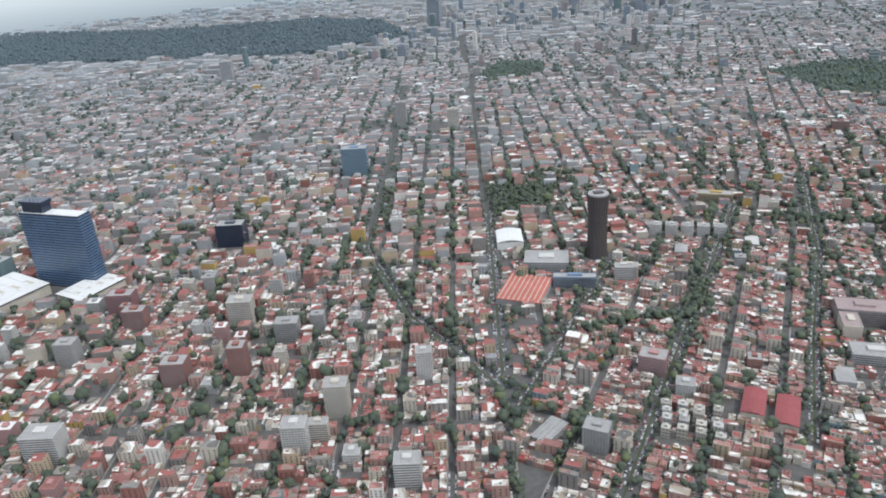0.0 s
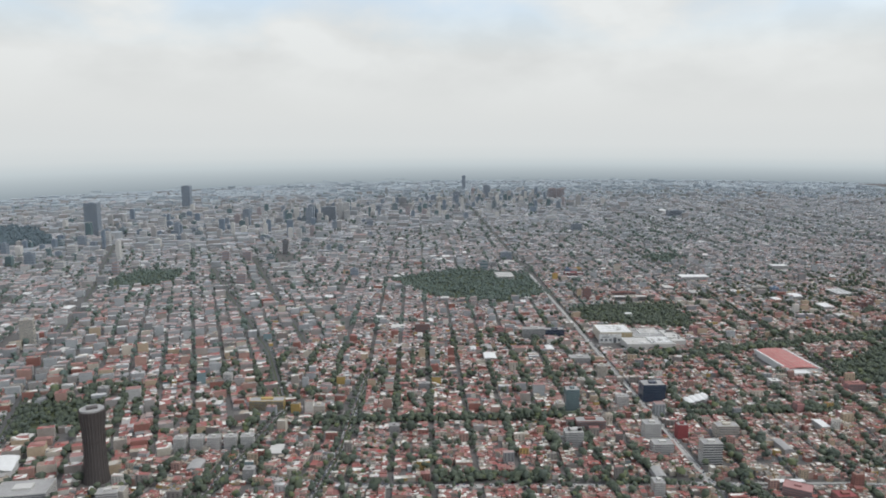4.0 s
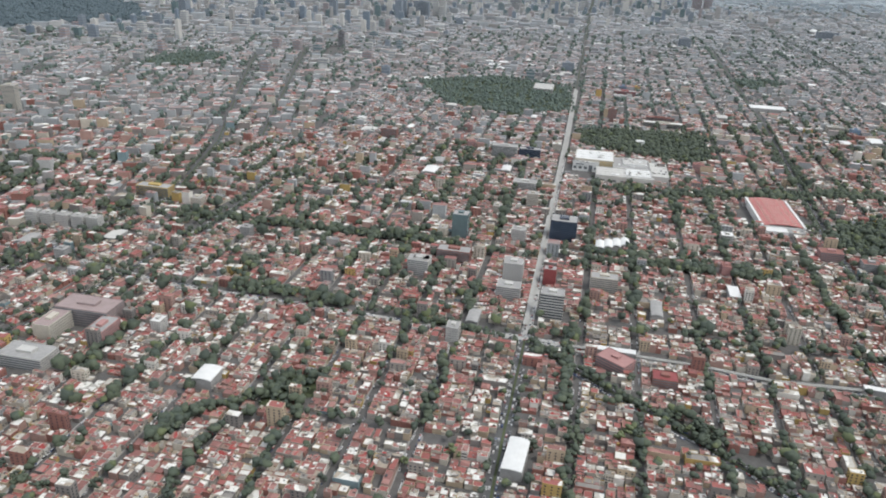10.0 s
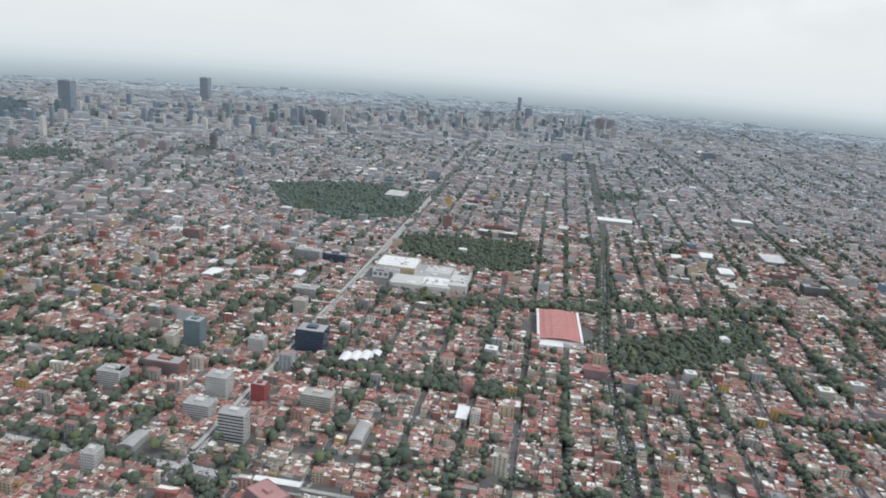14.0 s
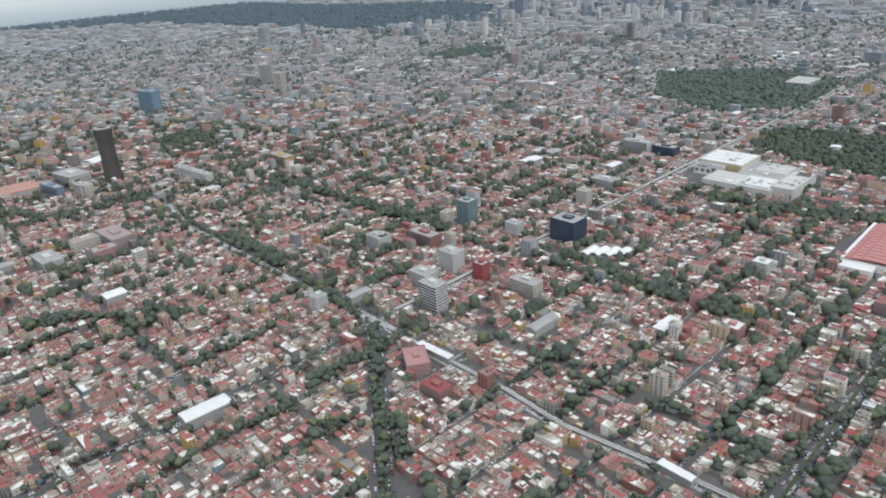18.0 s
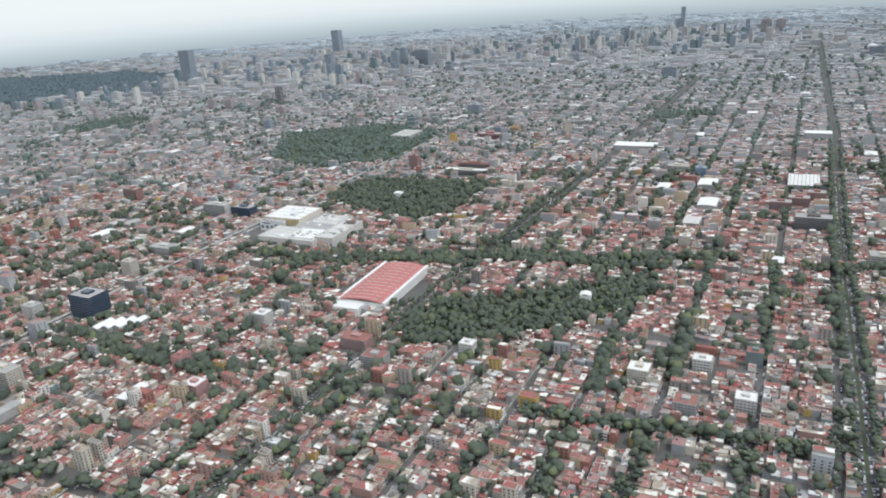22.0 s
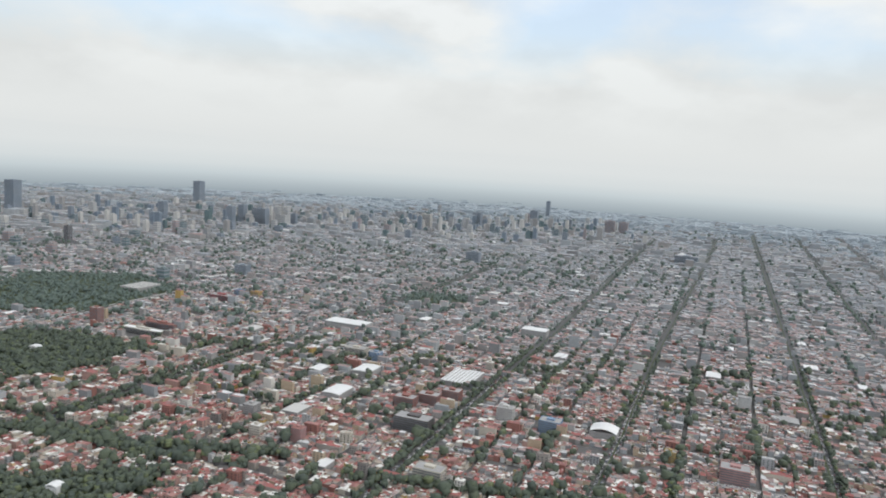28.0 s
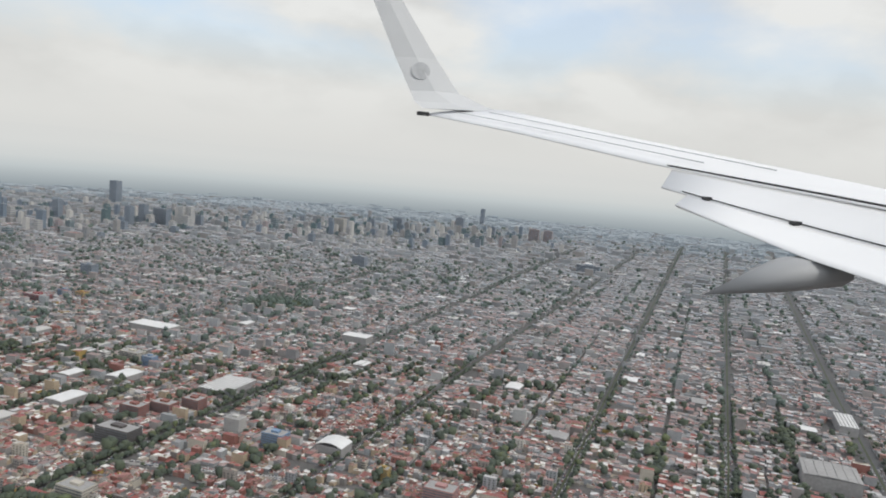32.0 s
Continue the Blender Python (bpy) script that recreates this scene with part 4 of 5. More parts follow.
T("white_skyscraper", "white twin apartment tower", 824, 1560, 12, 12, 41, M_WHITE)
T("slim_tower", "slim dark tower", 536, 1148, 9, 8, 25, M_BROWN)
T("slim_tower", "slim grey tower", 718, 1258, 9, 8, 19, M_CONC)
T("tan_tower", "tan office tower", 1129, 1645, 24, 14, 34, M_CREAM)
T("dark_tower", "dark office tower", 1273, 1800, 21, 14, 33, M_HAZE_GLASS)
T("dark_tower", "dark office tower", 1443, 1897, 20, 14, 40, M_HAZE_GLASS)
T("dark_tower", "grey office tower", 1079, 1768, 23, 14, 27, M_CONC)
T("dark_tower", "dark grey office tower", 1505, 1780, 15, 12, 30, M_HAZE_GLASS)
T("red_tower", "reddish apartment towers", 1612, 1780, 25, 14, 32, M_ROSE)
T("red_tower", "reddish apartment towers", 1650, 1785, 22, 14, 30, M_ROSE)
T("dark_office", "dark glass office block", 826, 922, 17, 11, 13, M_HAZE_GLASS, M_BAND)
T("dark_office", "dark glass office block", 1155, 1134, 21, 12, 17, M_HAZE_GLASS)
T("domed_hall_block", "broad dark block beside a white dome", 1562, 1236, 40, 20, 15, M_HAZE_GLASS, M_BAND)
T("old_skyscraper", "slim old skyscraper with stepped mast", 1573, 2238, 12, 11, 50, M_HAZE_GLASS, M_BAND)
# the blue-grey and reddish finishes and their window bands carry painted haze
KINDS = [(M_CONC, "grey"), (M_STONE, "pale stone"), (M_HAZE_GLASS, "slate blue"), (M_WHITE, "white"), (M_TEAL, "grey-green"), (M_ROSE, "reddish"), (M_STONE, "light grey"), (M_HAZE_GLASS, "blue-grey")]
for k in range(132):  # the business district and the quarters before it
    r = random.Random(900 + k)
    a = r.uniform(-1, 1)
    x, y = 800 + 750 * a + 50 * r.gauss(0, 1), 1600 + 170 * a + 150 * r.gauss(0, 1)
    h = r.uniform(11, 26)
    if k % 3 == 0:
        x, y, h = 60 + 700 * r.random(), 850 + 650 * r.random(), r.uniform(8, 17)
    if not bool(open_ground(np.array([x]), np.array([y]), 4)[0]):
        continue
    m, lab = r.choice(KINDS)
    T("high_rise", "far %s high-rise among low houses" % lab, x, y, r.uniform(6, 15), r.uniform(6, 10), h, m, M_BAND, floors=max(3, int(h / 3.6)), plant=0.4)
for k in range(110):  # middle-sized flats, thickest in the western quarter
    r = random.Random(3000 + k)
    x, y = (r.uniform(-260, 130), r.uniform(235, 700)) if k < 72 else (r.uniform(150, 1150), r.uniform(210, 620))
    if not bool((open_ground(np.array([x]), np.array([y]), 3) & in_sight(np.array([x]), np.array([y])))[0]):
        continue
    m, lab = r.choice([(M_WHITE, "white"), (M_CREAM, "cream"), (M_CONC, "grey"), (M_BRICK, "brick-red"), (M_PINK, "pinkish"), (M_WHITE, "off-white")])
    T("apartment_building", "%s apartment block with window bands" % lab, x, y, r.uniform(5, 9), r.uniform(5, 8), r.uniform(5.5, 11 if k < 72 else 8), m, ang=(78 if k < 72 else GRID) - 90, cat="apartments", roof=r.choice([M_CONC, M_BRICK, M_WHITE, M_CONC]))


# broad pale roofs of workshops, stores and schools among the far houses
g = np.random.default_rng(67)
x, y = g.uniform(-900, 2300, 1500), g.uniform(480, 1750, 1500)
k = in_sight(x, y) & open_ground(x, y, 7) & (g.random(1500) < np.where(x > 700, 0.75, 0.4))
x, y, n = x[k], y[k], int(k.sum())
w, d, h = g.uniform(5, 11, n) * np.where(g.random(n) < 0.2, 1.8, 1), g.uniform(6, 16, n), g.uniform(3.0, 4.6, n)
pile = Pile()
for q in range(4):
    m = np.arange(n) % 4 == q
    o = np.zeros(m.sum())
    boxes(pile, x[m], y[m], o - 0.05, o + radians(GRID - 90), w[m], d[m], h[m], 4, q)
    boxes(pile, x[m], y[m], h[m] - 0.1, o + radians(GRID - 90), w[m] * 0.3, d[m] * 0.85, o + 0.6, 4, q)
tagged(new("far_workshops", pile.mesh("far_workshops", [M_WHITE, M_STONE, M_ROSE, M_PLASTER, M_FARW])), "broad pale and reddish workshop roofs among far houses", "workshops", kind="stuff")


# the crowd of far towers between the single ones
g = np.random.default_rng(31)
a = g.uniform(-1, 1, 420)
x, y = 820 + 800 * a + 45 * g.normal(0, 1, 420), 1640 + 180 * a + 130 * g.normal(0, 1, 420)
k = open_ground(x, y, 4)
x, y, n = x[k], y[k], int(k.sum())
w, d, h = g.uniform(5, 12, n), g.uniform(5, 9, n), g.choice([9, 12, 15, 19, 24, 30], n, p=[0.27, 0.25, 0.2, 0.14, 0.09, 0.05]) * g.uniform(0.85, 1.15, n)
pile = Pile()
for q in range(4):
    m = np.arange(n) % 4 == q
    o = np.zeros(m.sum())
    boxes(pile, x[m], y[m], o - 0.05, o + radians(GRID - 90), w[m], d[m], h[m], q, 0)
    boxes(pile, x[m], y[m], h[m] - 0.1, o + radians(GRID - 90), w[m] * 0.4, d[m] * 0.5, o + 1.5, q, 0)
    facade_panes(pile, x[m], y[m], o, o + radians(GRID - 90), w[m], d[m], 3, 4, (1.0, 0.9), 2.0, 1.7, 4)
# haze is painted into the blue-grey walls and the pale window bands
tagged(new("far_towers", pile.mesh("far_towers", [M_STONE, M_HAZE_GLASS, M_CONC, M_TEAL, M_BAND])), "crowd of pale and blue-grey far towers", "towers", kind="stuff")


# ---- the sea of houses ----
def reach(x, y):
    return np.hypot(np.maximum(0, np.maximum(x - 1104, -x)), y)


def west(x, y):
    return inside(x, y, WEST_LINE)


def wedge(x, y):
    return inside(x, y, WEDGE)


def east(x, y):
    return ~west(x, y) & ~wedge(x, y)


# lines of the streets across each grid
EAST_V = [-151, -177, -203, -229, -254, -279, -311, -339, -365, -397, -423, -448, -472, -498, -511, -536, -557, -580, -604, -634, -669, -698,
          -736, -764, -798, -836, -877, -913, -960, -1002, -1036, -1079]
EAST_V = [-151 + 25.6 * k for k in range(170, 0, -1)] + EAST_V + [-1079 - 38 * k for k in range(1, 110)]
WEST_V = [37 + 25 * k for k in range(150, -120, -1)]
WEDGE_V = [95 + 27 * k for k in range(12, -14, -1)]
STREETS = []  # angle, v, u range, test


def cross_lines(v, u, pitch):
    """True where a cross street runs; its line shifts from block to block."""
    base = np.where(v > -311, 442 % pitch, np.where(v > -690, 551 % pitch, (725 + 20 * np.floor(v / 160)) % pitch))
    return np.abs((u - base + 1e4 * pitch + pitch / 2) % pitch - pitch / 2)


def lots(seed, ang, lines, pitch, street, lot, fill, want, ulim, tall, k_fine):
    """Front houses and back annexes on narrow lots along both sides of each street: x, y, turn, width, depth, height."""
    g = np.random.default_rng(seed)
    a = radians(ang)
    ux, uy = math.cos(a), math.sin(a)
    out = []
    for v1, v0 in zip(lines[:-1], lines[1:]):
        half = (v1 - v0 - street * (0.62 if ang == GRID and v0 < -700 else 1)) / 2
        if half < 1.5:
            continue
        for side in (-1, 1):
            n = int((ulim[1] - ulim[0]) / (lot[0] + lot[1]) * 2) + 1
            w = np.where(g.random(n) < 0.12, g.uniform(1.2, 2.0, n), 1.0) * g.uniform(lot[0], lot[1], n)
            u = ulim[0] + np.cumsum(w) - w / 2
            u0 = (v0 + v1) / 2
            x, y = u * ux - u0 * uy, u * uy + u0 * ux
            k = want(x, y) & in_sight(x, y) & (g.random(n) < fill) & (cross_lines(np.full(n, u0), u, pitch) > street * 0.3 + w * 0.25)
            w, u = w[k], u[k]
            n = len(w)
            if not n:
                continue
            p = g.random(n)
            h = g.uniform(1.6, 2.6, n)
            h = np.where(p > 0.72, g.uniform(2.6, 4.0, n), h)
            h = np.where(p > 1 - tall, g.uniform(4.5, 8.0, n) * np.where(g.random(n) < 0.2, 1.35, 1), h)
            set_back = g.uniform(0, 0.5, n)
            at = set_back + 0
            steps = max(1, round(half / (3.5 * k_fine)))
            lofty = p > 1 - tall
            whole = (p > 0.93) & ~lofty | (half < 5) | (steps == 1)
            for i in range(steps):
                last = i == steps - 1
                d = np.where(whole, half * 0.92, (half - 0.6) / steps * np.where(lofty & (i == 0), 1.9, 1) * g.uniform(0.7, 1.25, n))
                d = np.where(whole, d, np.minimum(d, half - at - 0.05))
                v = u0 + side * (half - at - d / 2) + (g.normal(0, 0.25 * lot[0] - 0.4, n) if lot[0] > 3 else 0)
                hh = np.where(whole | (i == 0), h, np.where(lofty, g.uniform(1.6, 4.5, n), h * g.uniform(0.45, 1.2, n)))
                ww = w * np.where(g.random(n) < 0.7, g.uniform(0.92, 0.985, n), g.uniform(0.6, 0.9, n))
                ok = (d > 0.9) & ((i == 0) | ~whole & (g.random(n) < (0.86 if not last else 0.9)))
                out.append(np.stack([u + (w - ww) * 0.45 * np.where(g.random(n) < 0.5, -1, 1), v, ww, d, hh], 1)[ok])
                at = at + d + g.choice([0.05, 0.05, 0.5], n)
    o = np.concatenate(out)
    x, y = o[:, 0] * ux - o[:, 1] * uy, o[:, 0] * uy + o[:, 1] * ux
    k = open_ground(x, y, o[:, 2] * 0.4)
    o = o[k]
    return x[k], y[k], a + g.normal(0, 0.02, k.sum()), o[:, 2], o[:, 3], o[:, 4]


def on_roofs(pile, g, x, y, a, w, d, h, share, size, tall, wall=0, top=1):
    """Small blocks set about on the roofs."""
    k = g.random(len(x)) < share
    n = k.sum()
    x, y, a, w, d, h = x[k], y[k], a[k], w[k], d[k], h[k]
    fx, fy = g.uniform(-0.33, 0.33, n) * w, g.uniform(-0.36, 0.36, n) * d
    bw, bd = g.uniform(*size, n), g.uniform(*size, n)
    boxes(pile, x + fx * np.cos(a) - fy * np.sin(a), y + fx * np.sin(a) + fy * np.cos(a), h - 0.15, a, np.minimum(bw, w * 0.6), np.minimum(bd, d * 0.6), g.uniform(*tall, n) + 0.15, wall, top)


ZONES = [(0, 430, 1.0), (430, 800, 1.2), (800, 1300, 1.7), (1300, 2300, 2.9), (2300, 3300, 5.0)]


def ragged(x, y):
    """Distance from the flight line with a wavering edge, so that quarters run into one another."""
    return reach(x, y) + 45 * np.sin(x * 0.021 + 1.3 * np.sin(y * 0.013)) + 40 * np.sin(y * 0.027 + x * 0.009)


def hazed_by_distance(pile, g, x, y, z, a, w, d, h, tall_rim=False):
    """House blocks whose colours take on painted haze gradually with distance."""
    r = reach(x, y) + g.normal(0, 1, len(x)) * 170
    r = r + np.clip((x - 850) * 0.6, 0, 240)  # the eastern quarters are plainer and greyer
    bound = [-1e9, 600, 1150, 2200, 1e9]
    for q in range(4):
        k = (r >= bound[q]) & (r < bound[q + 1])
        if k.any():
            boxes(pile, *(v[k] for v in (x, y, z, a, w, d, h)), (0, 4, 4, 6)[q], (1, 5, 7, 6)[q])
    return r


def storeys(pile, x, y, z, a, w, d, h):
    """Rows of windows, floor over floor, on all four sides of the taller flats."""
    for f in range(3, 9):
        k = (h >= 4.4) & (np.clip((h / 1.35).astype(int), 3, 8) == f)
        if k.any():
            facade_panes(pile, *(q[k] for q in (x, y, z, a, w, d)), 2, f, (0.75, 0.6), 0.5, 1.3)
            facade_panes(pile, x[k], y[k], z[k], a[k] + math.pi / 2, d[k], w[k], 3, f, (0.75, 0.6), 0.5, 1.3)


GRIDS = [(GRID, EAST_V, 92, east, 0.05), (78, WEST_V, 84, west, 0.26), (54, WEDGE_V, 88, wedge, 0.12)]
near_lots = []
EDGE_X, EDGE_Y = [-60, 190, 300, 620, 800, 1000, 1100, 1400], [235, 228, 158, 134, 158, 195, 305, 345]  # the nearest stretch of the plan
HOUSE_SHARE = [165, 35, 30]
for zi, (r0, r1, k) in enumerate(ZONES):
    pile = Pile()
    for di, (ang, lines, pitch, test, tall) in enumerate(GRIDS):
        if di == 2 and zi > 1:
            continue
        want = lambda x, y, t=test: t(x, y) & (ragged(x, y) >= r0 - (300 if r0 == 0 else 0)) & (ragged(x, y) < r1)
        thin = lines if k < 1.4 else lines[::2] if k < 4 else lines[::4]
        x, y, a, w, d, h = lots(100 + zi * 4 + di, ang, thin, pitch * max(1, k * 0.7), 4.0 if k < 1.3 else 2.4, ((2.3, 3.0, 2.3)[di] * k, (4.5, 6.2, 4.5)[di] * k), 0.95, want, (-4200, 6200), tall * ((1, 1.6, 2.6, 2.6, 0.8) if di == 0 else (1, 1, 1.2, 1.3, 0.4))[zi], k)
        g = np.random.default_rng(50 + zi * 4 + di)
        z = np.full(len(x), -0.05)
        if zi == 0:
            edge = y - np.interp(x, EDGE_X, EDGE_Y)
            take = (edge > 0) & (edge < np.sort(edge[edge > 0])[HOUSE_SHARE[di]]) & (h < 4.5) & (d > 2.2)
            near_lots.append(np.stack([x, y, a, w, d, h], 1)[take])
            x, y, a, w, d, h = (q[~take] for q in (x, y, a, w, d, h))
            z = z[~take]
            rim = reach(x, y) < 270
            plainer = g.random(len(x)) < np.clip((x - 620) / 800, 0, 0.6)
            for k_, (wall_, top_) in ((rim & ~plainer, (0, 1)), (rim & plainer, (4, 5))):
                parapets(pile, *(q[k_] for q in (x, y, z, a, w, d, h + 0.15)), 0.1, 0.18, wall_, top_)
            hazed_by_distance(pile, g, *(q[~rim] for q in (x, y, z, a, w, d, h)))
            big = rim & (h > 1.9) & (g.random(len(x)) < 0.5)
            facade_panes(pile, *(q[big] for q in (x, y, z, a, w, d)), 2, 1, (0.6, 0.55), 0.9, 1.0)
            storeys(pile, x, y, z, a, w, d, h)
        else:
            hazed_by_distance(pile, g, x, y, z, a, w, d, h * (1 if k < 2 else 1.3 if k < 4 else 0.9))
        if zi < 2:
            on_roofs(pile, g, x, y, a, w, d, h, 0.35 if zi == 0 else 0.2, (0.9, 1.8), (0.5, 1.0))
            if zi == 0:
                on_roofs(pile, g, x, y, a, w, d, h, 0.34, (0.3, 0.7), (0.3, 0.6), 3, 3)
            on_roofs(pile, g, x, y, a, w, d, h, 0.3 if zi == 0 else 0.12, (0.6, 1.6), (0.1, 0.25), 3, 3)
        else:
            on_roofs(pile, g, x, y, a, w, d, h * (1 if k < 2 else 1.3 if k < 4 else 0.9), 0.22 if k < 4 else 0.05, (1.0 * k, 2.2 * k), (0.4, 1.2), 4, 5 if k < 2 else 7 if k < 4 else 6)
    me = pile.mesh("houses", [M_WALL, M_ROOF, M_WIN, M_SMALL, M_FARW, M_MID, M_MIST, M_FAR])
    tagged(new("houses", me), "dense low flat-roofed houses in red, grey and white", "houses", kind="stuff")


def street_trees(s, g):
    ang, v, pitch, test, step, share = s
    a = radians(ang)
    u = np.arange(-2600, 3600, step)
    n = len(u)
    side = np.where(g.random(n) < 0.5, -1, 1)
    vv = v + side * g.uniform(1.0, 2.0, n)
    u = u + g.uniform(-0.5, 0.5, n) * step
    x, y = u * math.cos(a) - vv * math.sin(a), u * math.sin(a) + vv * math.cos(a)
    wave = 0.5 + 0.5 * np.sin(u * 0.045 + v * 1.7) * np.sin(u * 0.013 + v)
    k = test(x, y) & in_sight(x, y) & (reach(x, y) < 1250) & (g.random(n) < share * np.clip(2.2 * wave - 0.55, 0.08, 1.2))
    x, y = x[k], y[k]
    k = open_ground(x, y, 0.3)
    return list(zip(x[k], y[k]))


for ang, lines, pitch, test, tall in GRIDS:
    for i, v in enumerate(lines):
        share = (0.95, 0.5, 1.0, 0.7, 0.8)[i % 5] * (0.85 if ang == GRID and v < -700 else 1.0)
        STREETS.append((ang, v, pitch, test, 2.3, share))
        STREETS.append((ang, v + 12 + (i * 7) % 5, pitch, test, 9, 0.5))


# ---- trees ----
def puff_template():
    bm = bmesh.new()
    bmesh.ops.create_cube(bm, size=1)
    bmesh.ops.subdivide_edges(bm, edges=bm.edges[:], cuts=1, use_grid_fill=True)
    for v in bm.verts:
        v.co = v.co.normalized() * 0.5
    bm.verts.index_update()
    V = np.array([v.co[:] for v in bm.verts])
    Q = [[v.index for v in f.verts] for f in bm.faces]
    bm.free()
    return V, Q


PUFF_V, PUFF_Q = puff_template()
BOX_V = np.array([(x, y, z) for z in (-0.4, 0.4) for x, y in ((-0.4, -0.4), (0.4, -0.4), (0.4, 0.4), (-0.4, 0.4))])
BOX_Q = SIDES + [[4, 5, 6, 7]]


def crowns(pile, g, x, y, size, count, fine):
    V, Q = (PUFF_V, PUFF_Q) if fine else (BOX_V, BOX_Q)
    for i in range(count):
        n = len(x)
        ang, rad = g.uniform(0, 6.28, n), size * g.uniform(0.0 if i else 0, 0.42, n) * (i > 0)
        s = size * g.uniform(0.45, 0.8, n)
        c = np.stack([x + rad * np.cos(ang), y + rad * np.sin(ang), size * g.uniform(0.55, 1.0, n)], 1)
        t = g.uniform(0, 6.28, n)
        jit = 1 + g.uniform(-0.28, 0.28, (n, len(V), 1))
        P = V[None] * jit * s[:, None, None] * np.array([1, 1, 0.8])
        tip = g.uniform(-0.6, 0.6, n)[:, None] * (0.0 if fine else 1.0)
        P = np.stack([P[:, :, 0], P[:, :, 1] * np.cos(tip) - P[:, :, 2] * np.sin(tip), P[:, :, 1] * np.sin(tip) + P[:, :, 2] * np.cos(tip)], 2)
        X = P[:, :, 0] * np.cos(t)[:, None] - P[:, :, 1] * np.sin(t)[:, None]
        Y = P[:, :, 0] * np.sin(t)[:, None] + P[:, :, 1] * np.cos(t)[:, None]
        pile.add(np.stack([X, Y, P[:, :, 2]], 2) + c[:, None], Q, [0] * len(Q))


def along(pts, gap, half, g):
    out = []
    for (ax, ay), (bx, by) in zip(pts[:-1], pts[1:]):
        L = math.hypot(bx - ax, by - ay)
        for s in np.arange(0, L, gap):
            for side in (-1, 1):
                if g.random() < 0.8:
                    o = side * (half + g.uniform(0.3, 1.4))
                    t = s + g.uniform(-1, 1) * gap * 0.4
                    out.append((ax + (bx - ax) / L * t - (by - ay) / L * o, ay + (by - ay) / L * t + (bx - ax) / L * o))
    return out


g = np.random.default_rng(5)
spots = []
for hw, mat, gap, pts in AVENUES.values():
    if gap > 0:
        spots += along(pts, gap * 0.8, hw, g)
    if gap < 0:
        spots += along(pts, -gap * 0.8, 0.2, g)
for pts in BELTS:
    spots += along(pts, 1.8, 0.4, g)
for name, poly in PARKS.items():
    P = np.array(poly)
    lo, hi = P.min(0), P.max(0)
    step = 2.5 if name != "hill_woods" else 7.5
    n = int((hi - lo).prod() / step ** 2)
    q = g.uniform(lo, hi, (n, 2))
    q = q[inside(q[:, 0], q[:, 1], poly)]
    q = q + g.normal(0, 2.2, q.shape)
    spots += [tuple(p) for p in q]
# street trees inside the grids, thicker on some streets than on others
for s in STREETS:
    spots += street_trees(s, g)
def garden_trees(g, n, lo, hi):
    """Trees in courts and gardens, in loose clumps that thicken and thin from quarter to quarter."""
    x, y = g.uniform(-2200, 3200, n), g.uniform(110, hi, n)
    r = reach(x, y)
    clump = np.sin(x * 0.031 + 2.1 * np.sin(y * 0.017)) * np.sin(y * 0.043 + 1.7 * np.sin(x * 0.023)) + 0.5 * np.sin(x * 0.0071 + y * 0.0113)
    k = in_sight(x, y) & (r >= lo) & (r < hi) & (g.random(n) < np.clip(0.28 + 0.62 * clump, 0.03, 1))
    x, y = x[k], y[k]
    k = open_ground(x, y, 1.0)
    return list(zip(x[k], y[k]))


def cross_trees(g, ang, pitch, test):
    """Trees along the cross streets."""
    a = radians(ang)
    x, y = g.uniform(-300, 1600, 60000), g.uniform(110, 700, 60000)
    d = cross_lines(-x * math.sin(a) + y * math.cos(a), x * math.cos(a) + y * math.sin(a), pitch)
    clump = 0.5 + 0.5 * np.sin(x * 0.06 + 1.3) * np.sin(y * 0.05 + x * 0.02)
    k = test(x, y) & in_sight(x, y) & (d > 0.7) & (d < 2.4) & (g.random(60000) < clump)
    x, y = x[k], y[k]
    k = open_ground(x, y, 0.3)
    return list(zip(x[k], y[k]))


for ang, lines, pitch, test, tall in GRIDS:
    spots += cross_trees(g, ang, pitch, test)
spots += garden_trees(g, 46000, 0, 1300)
spots += garden_trees(g, 15000, 1300, 2200)
S = np.array(spots)
S = S[in_sight(S[:, 0], S[:, 1])]
for cx, cy, rad in CLEAR:
    S = S[np.hypot(S[:, 0] - cx, S[:, 1] - cy) > rad * 0.85 + 0.8]
r = reach(S[:, 0], S[:, 1])
near = S[:, 1] - np.interp(S[:, 0], EDGE_X, EDGE_Y)
close = np.argsort(np.where((near < 0) | (r > 420), 1e6, near))[:240]
NEAR_TREES = [(S[i][0], S[i][1], 4.0) for i in close]
keep = np.ones(len(S), bool)
keep[close] = False
S, r = S[keep], r[keep]
on_avenue = np.zeros(len(S), bool)
for hw, mat, gap, pts in AVENUES.values():
    on_avenue |= seg_dist(S[:, 0], S[:, 1], pts) < hw + 2
thin = (r < 600) | (g.random(len(r)) < np.where(on_avenue, 0.3, 0.5)) | inside(S[:, 0], S[:, 1], PARKS["hill_woods"])
S, r = S[thin], r[thin]
hill = inside(S[:, 0], S[:, 1], PARKS["hill_woods"])
r = np.where(hill, 9000, r)
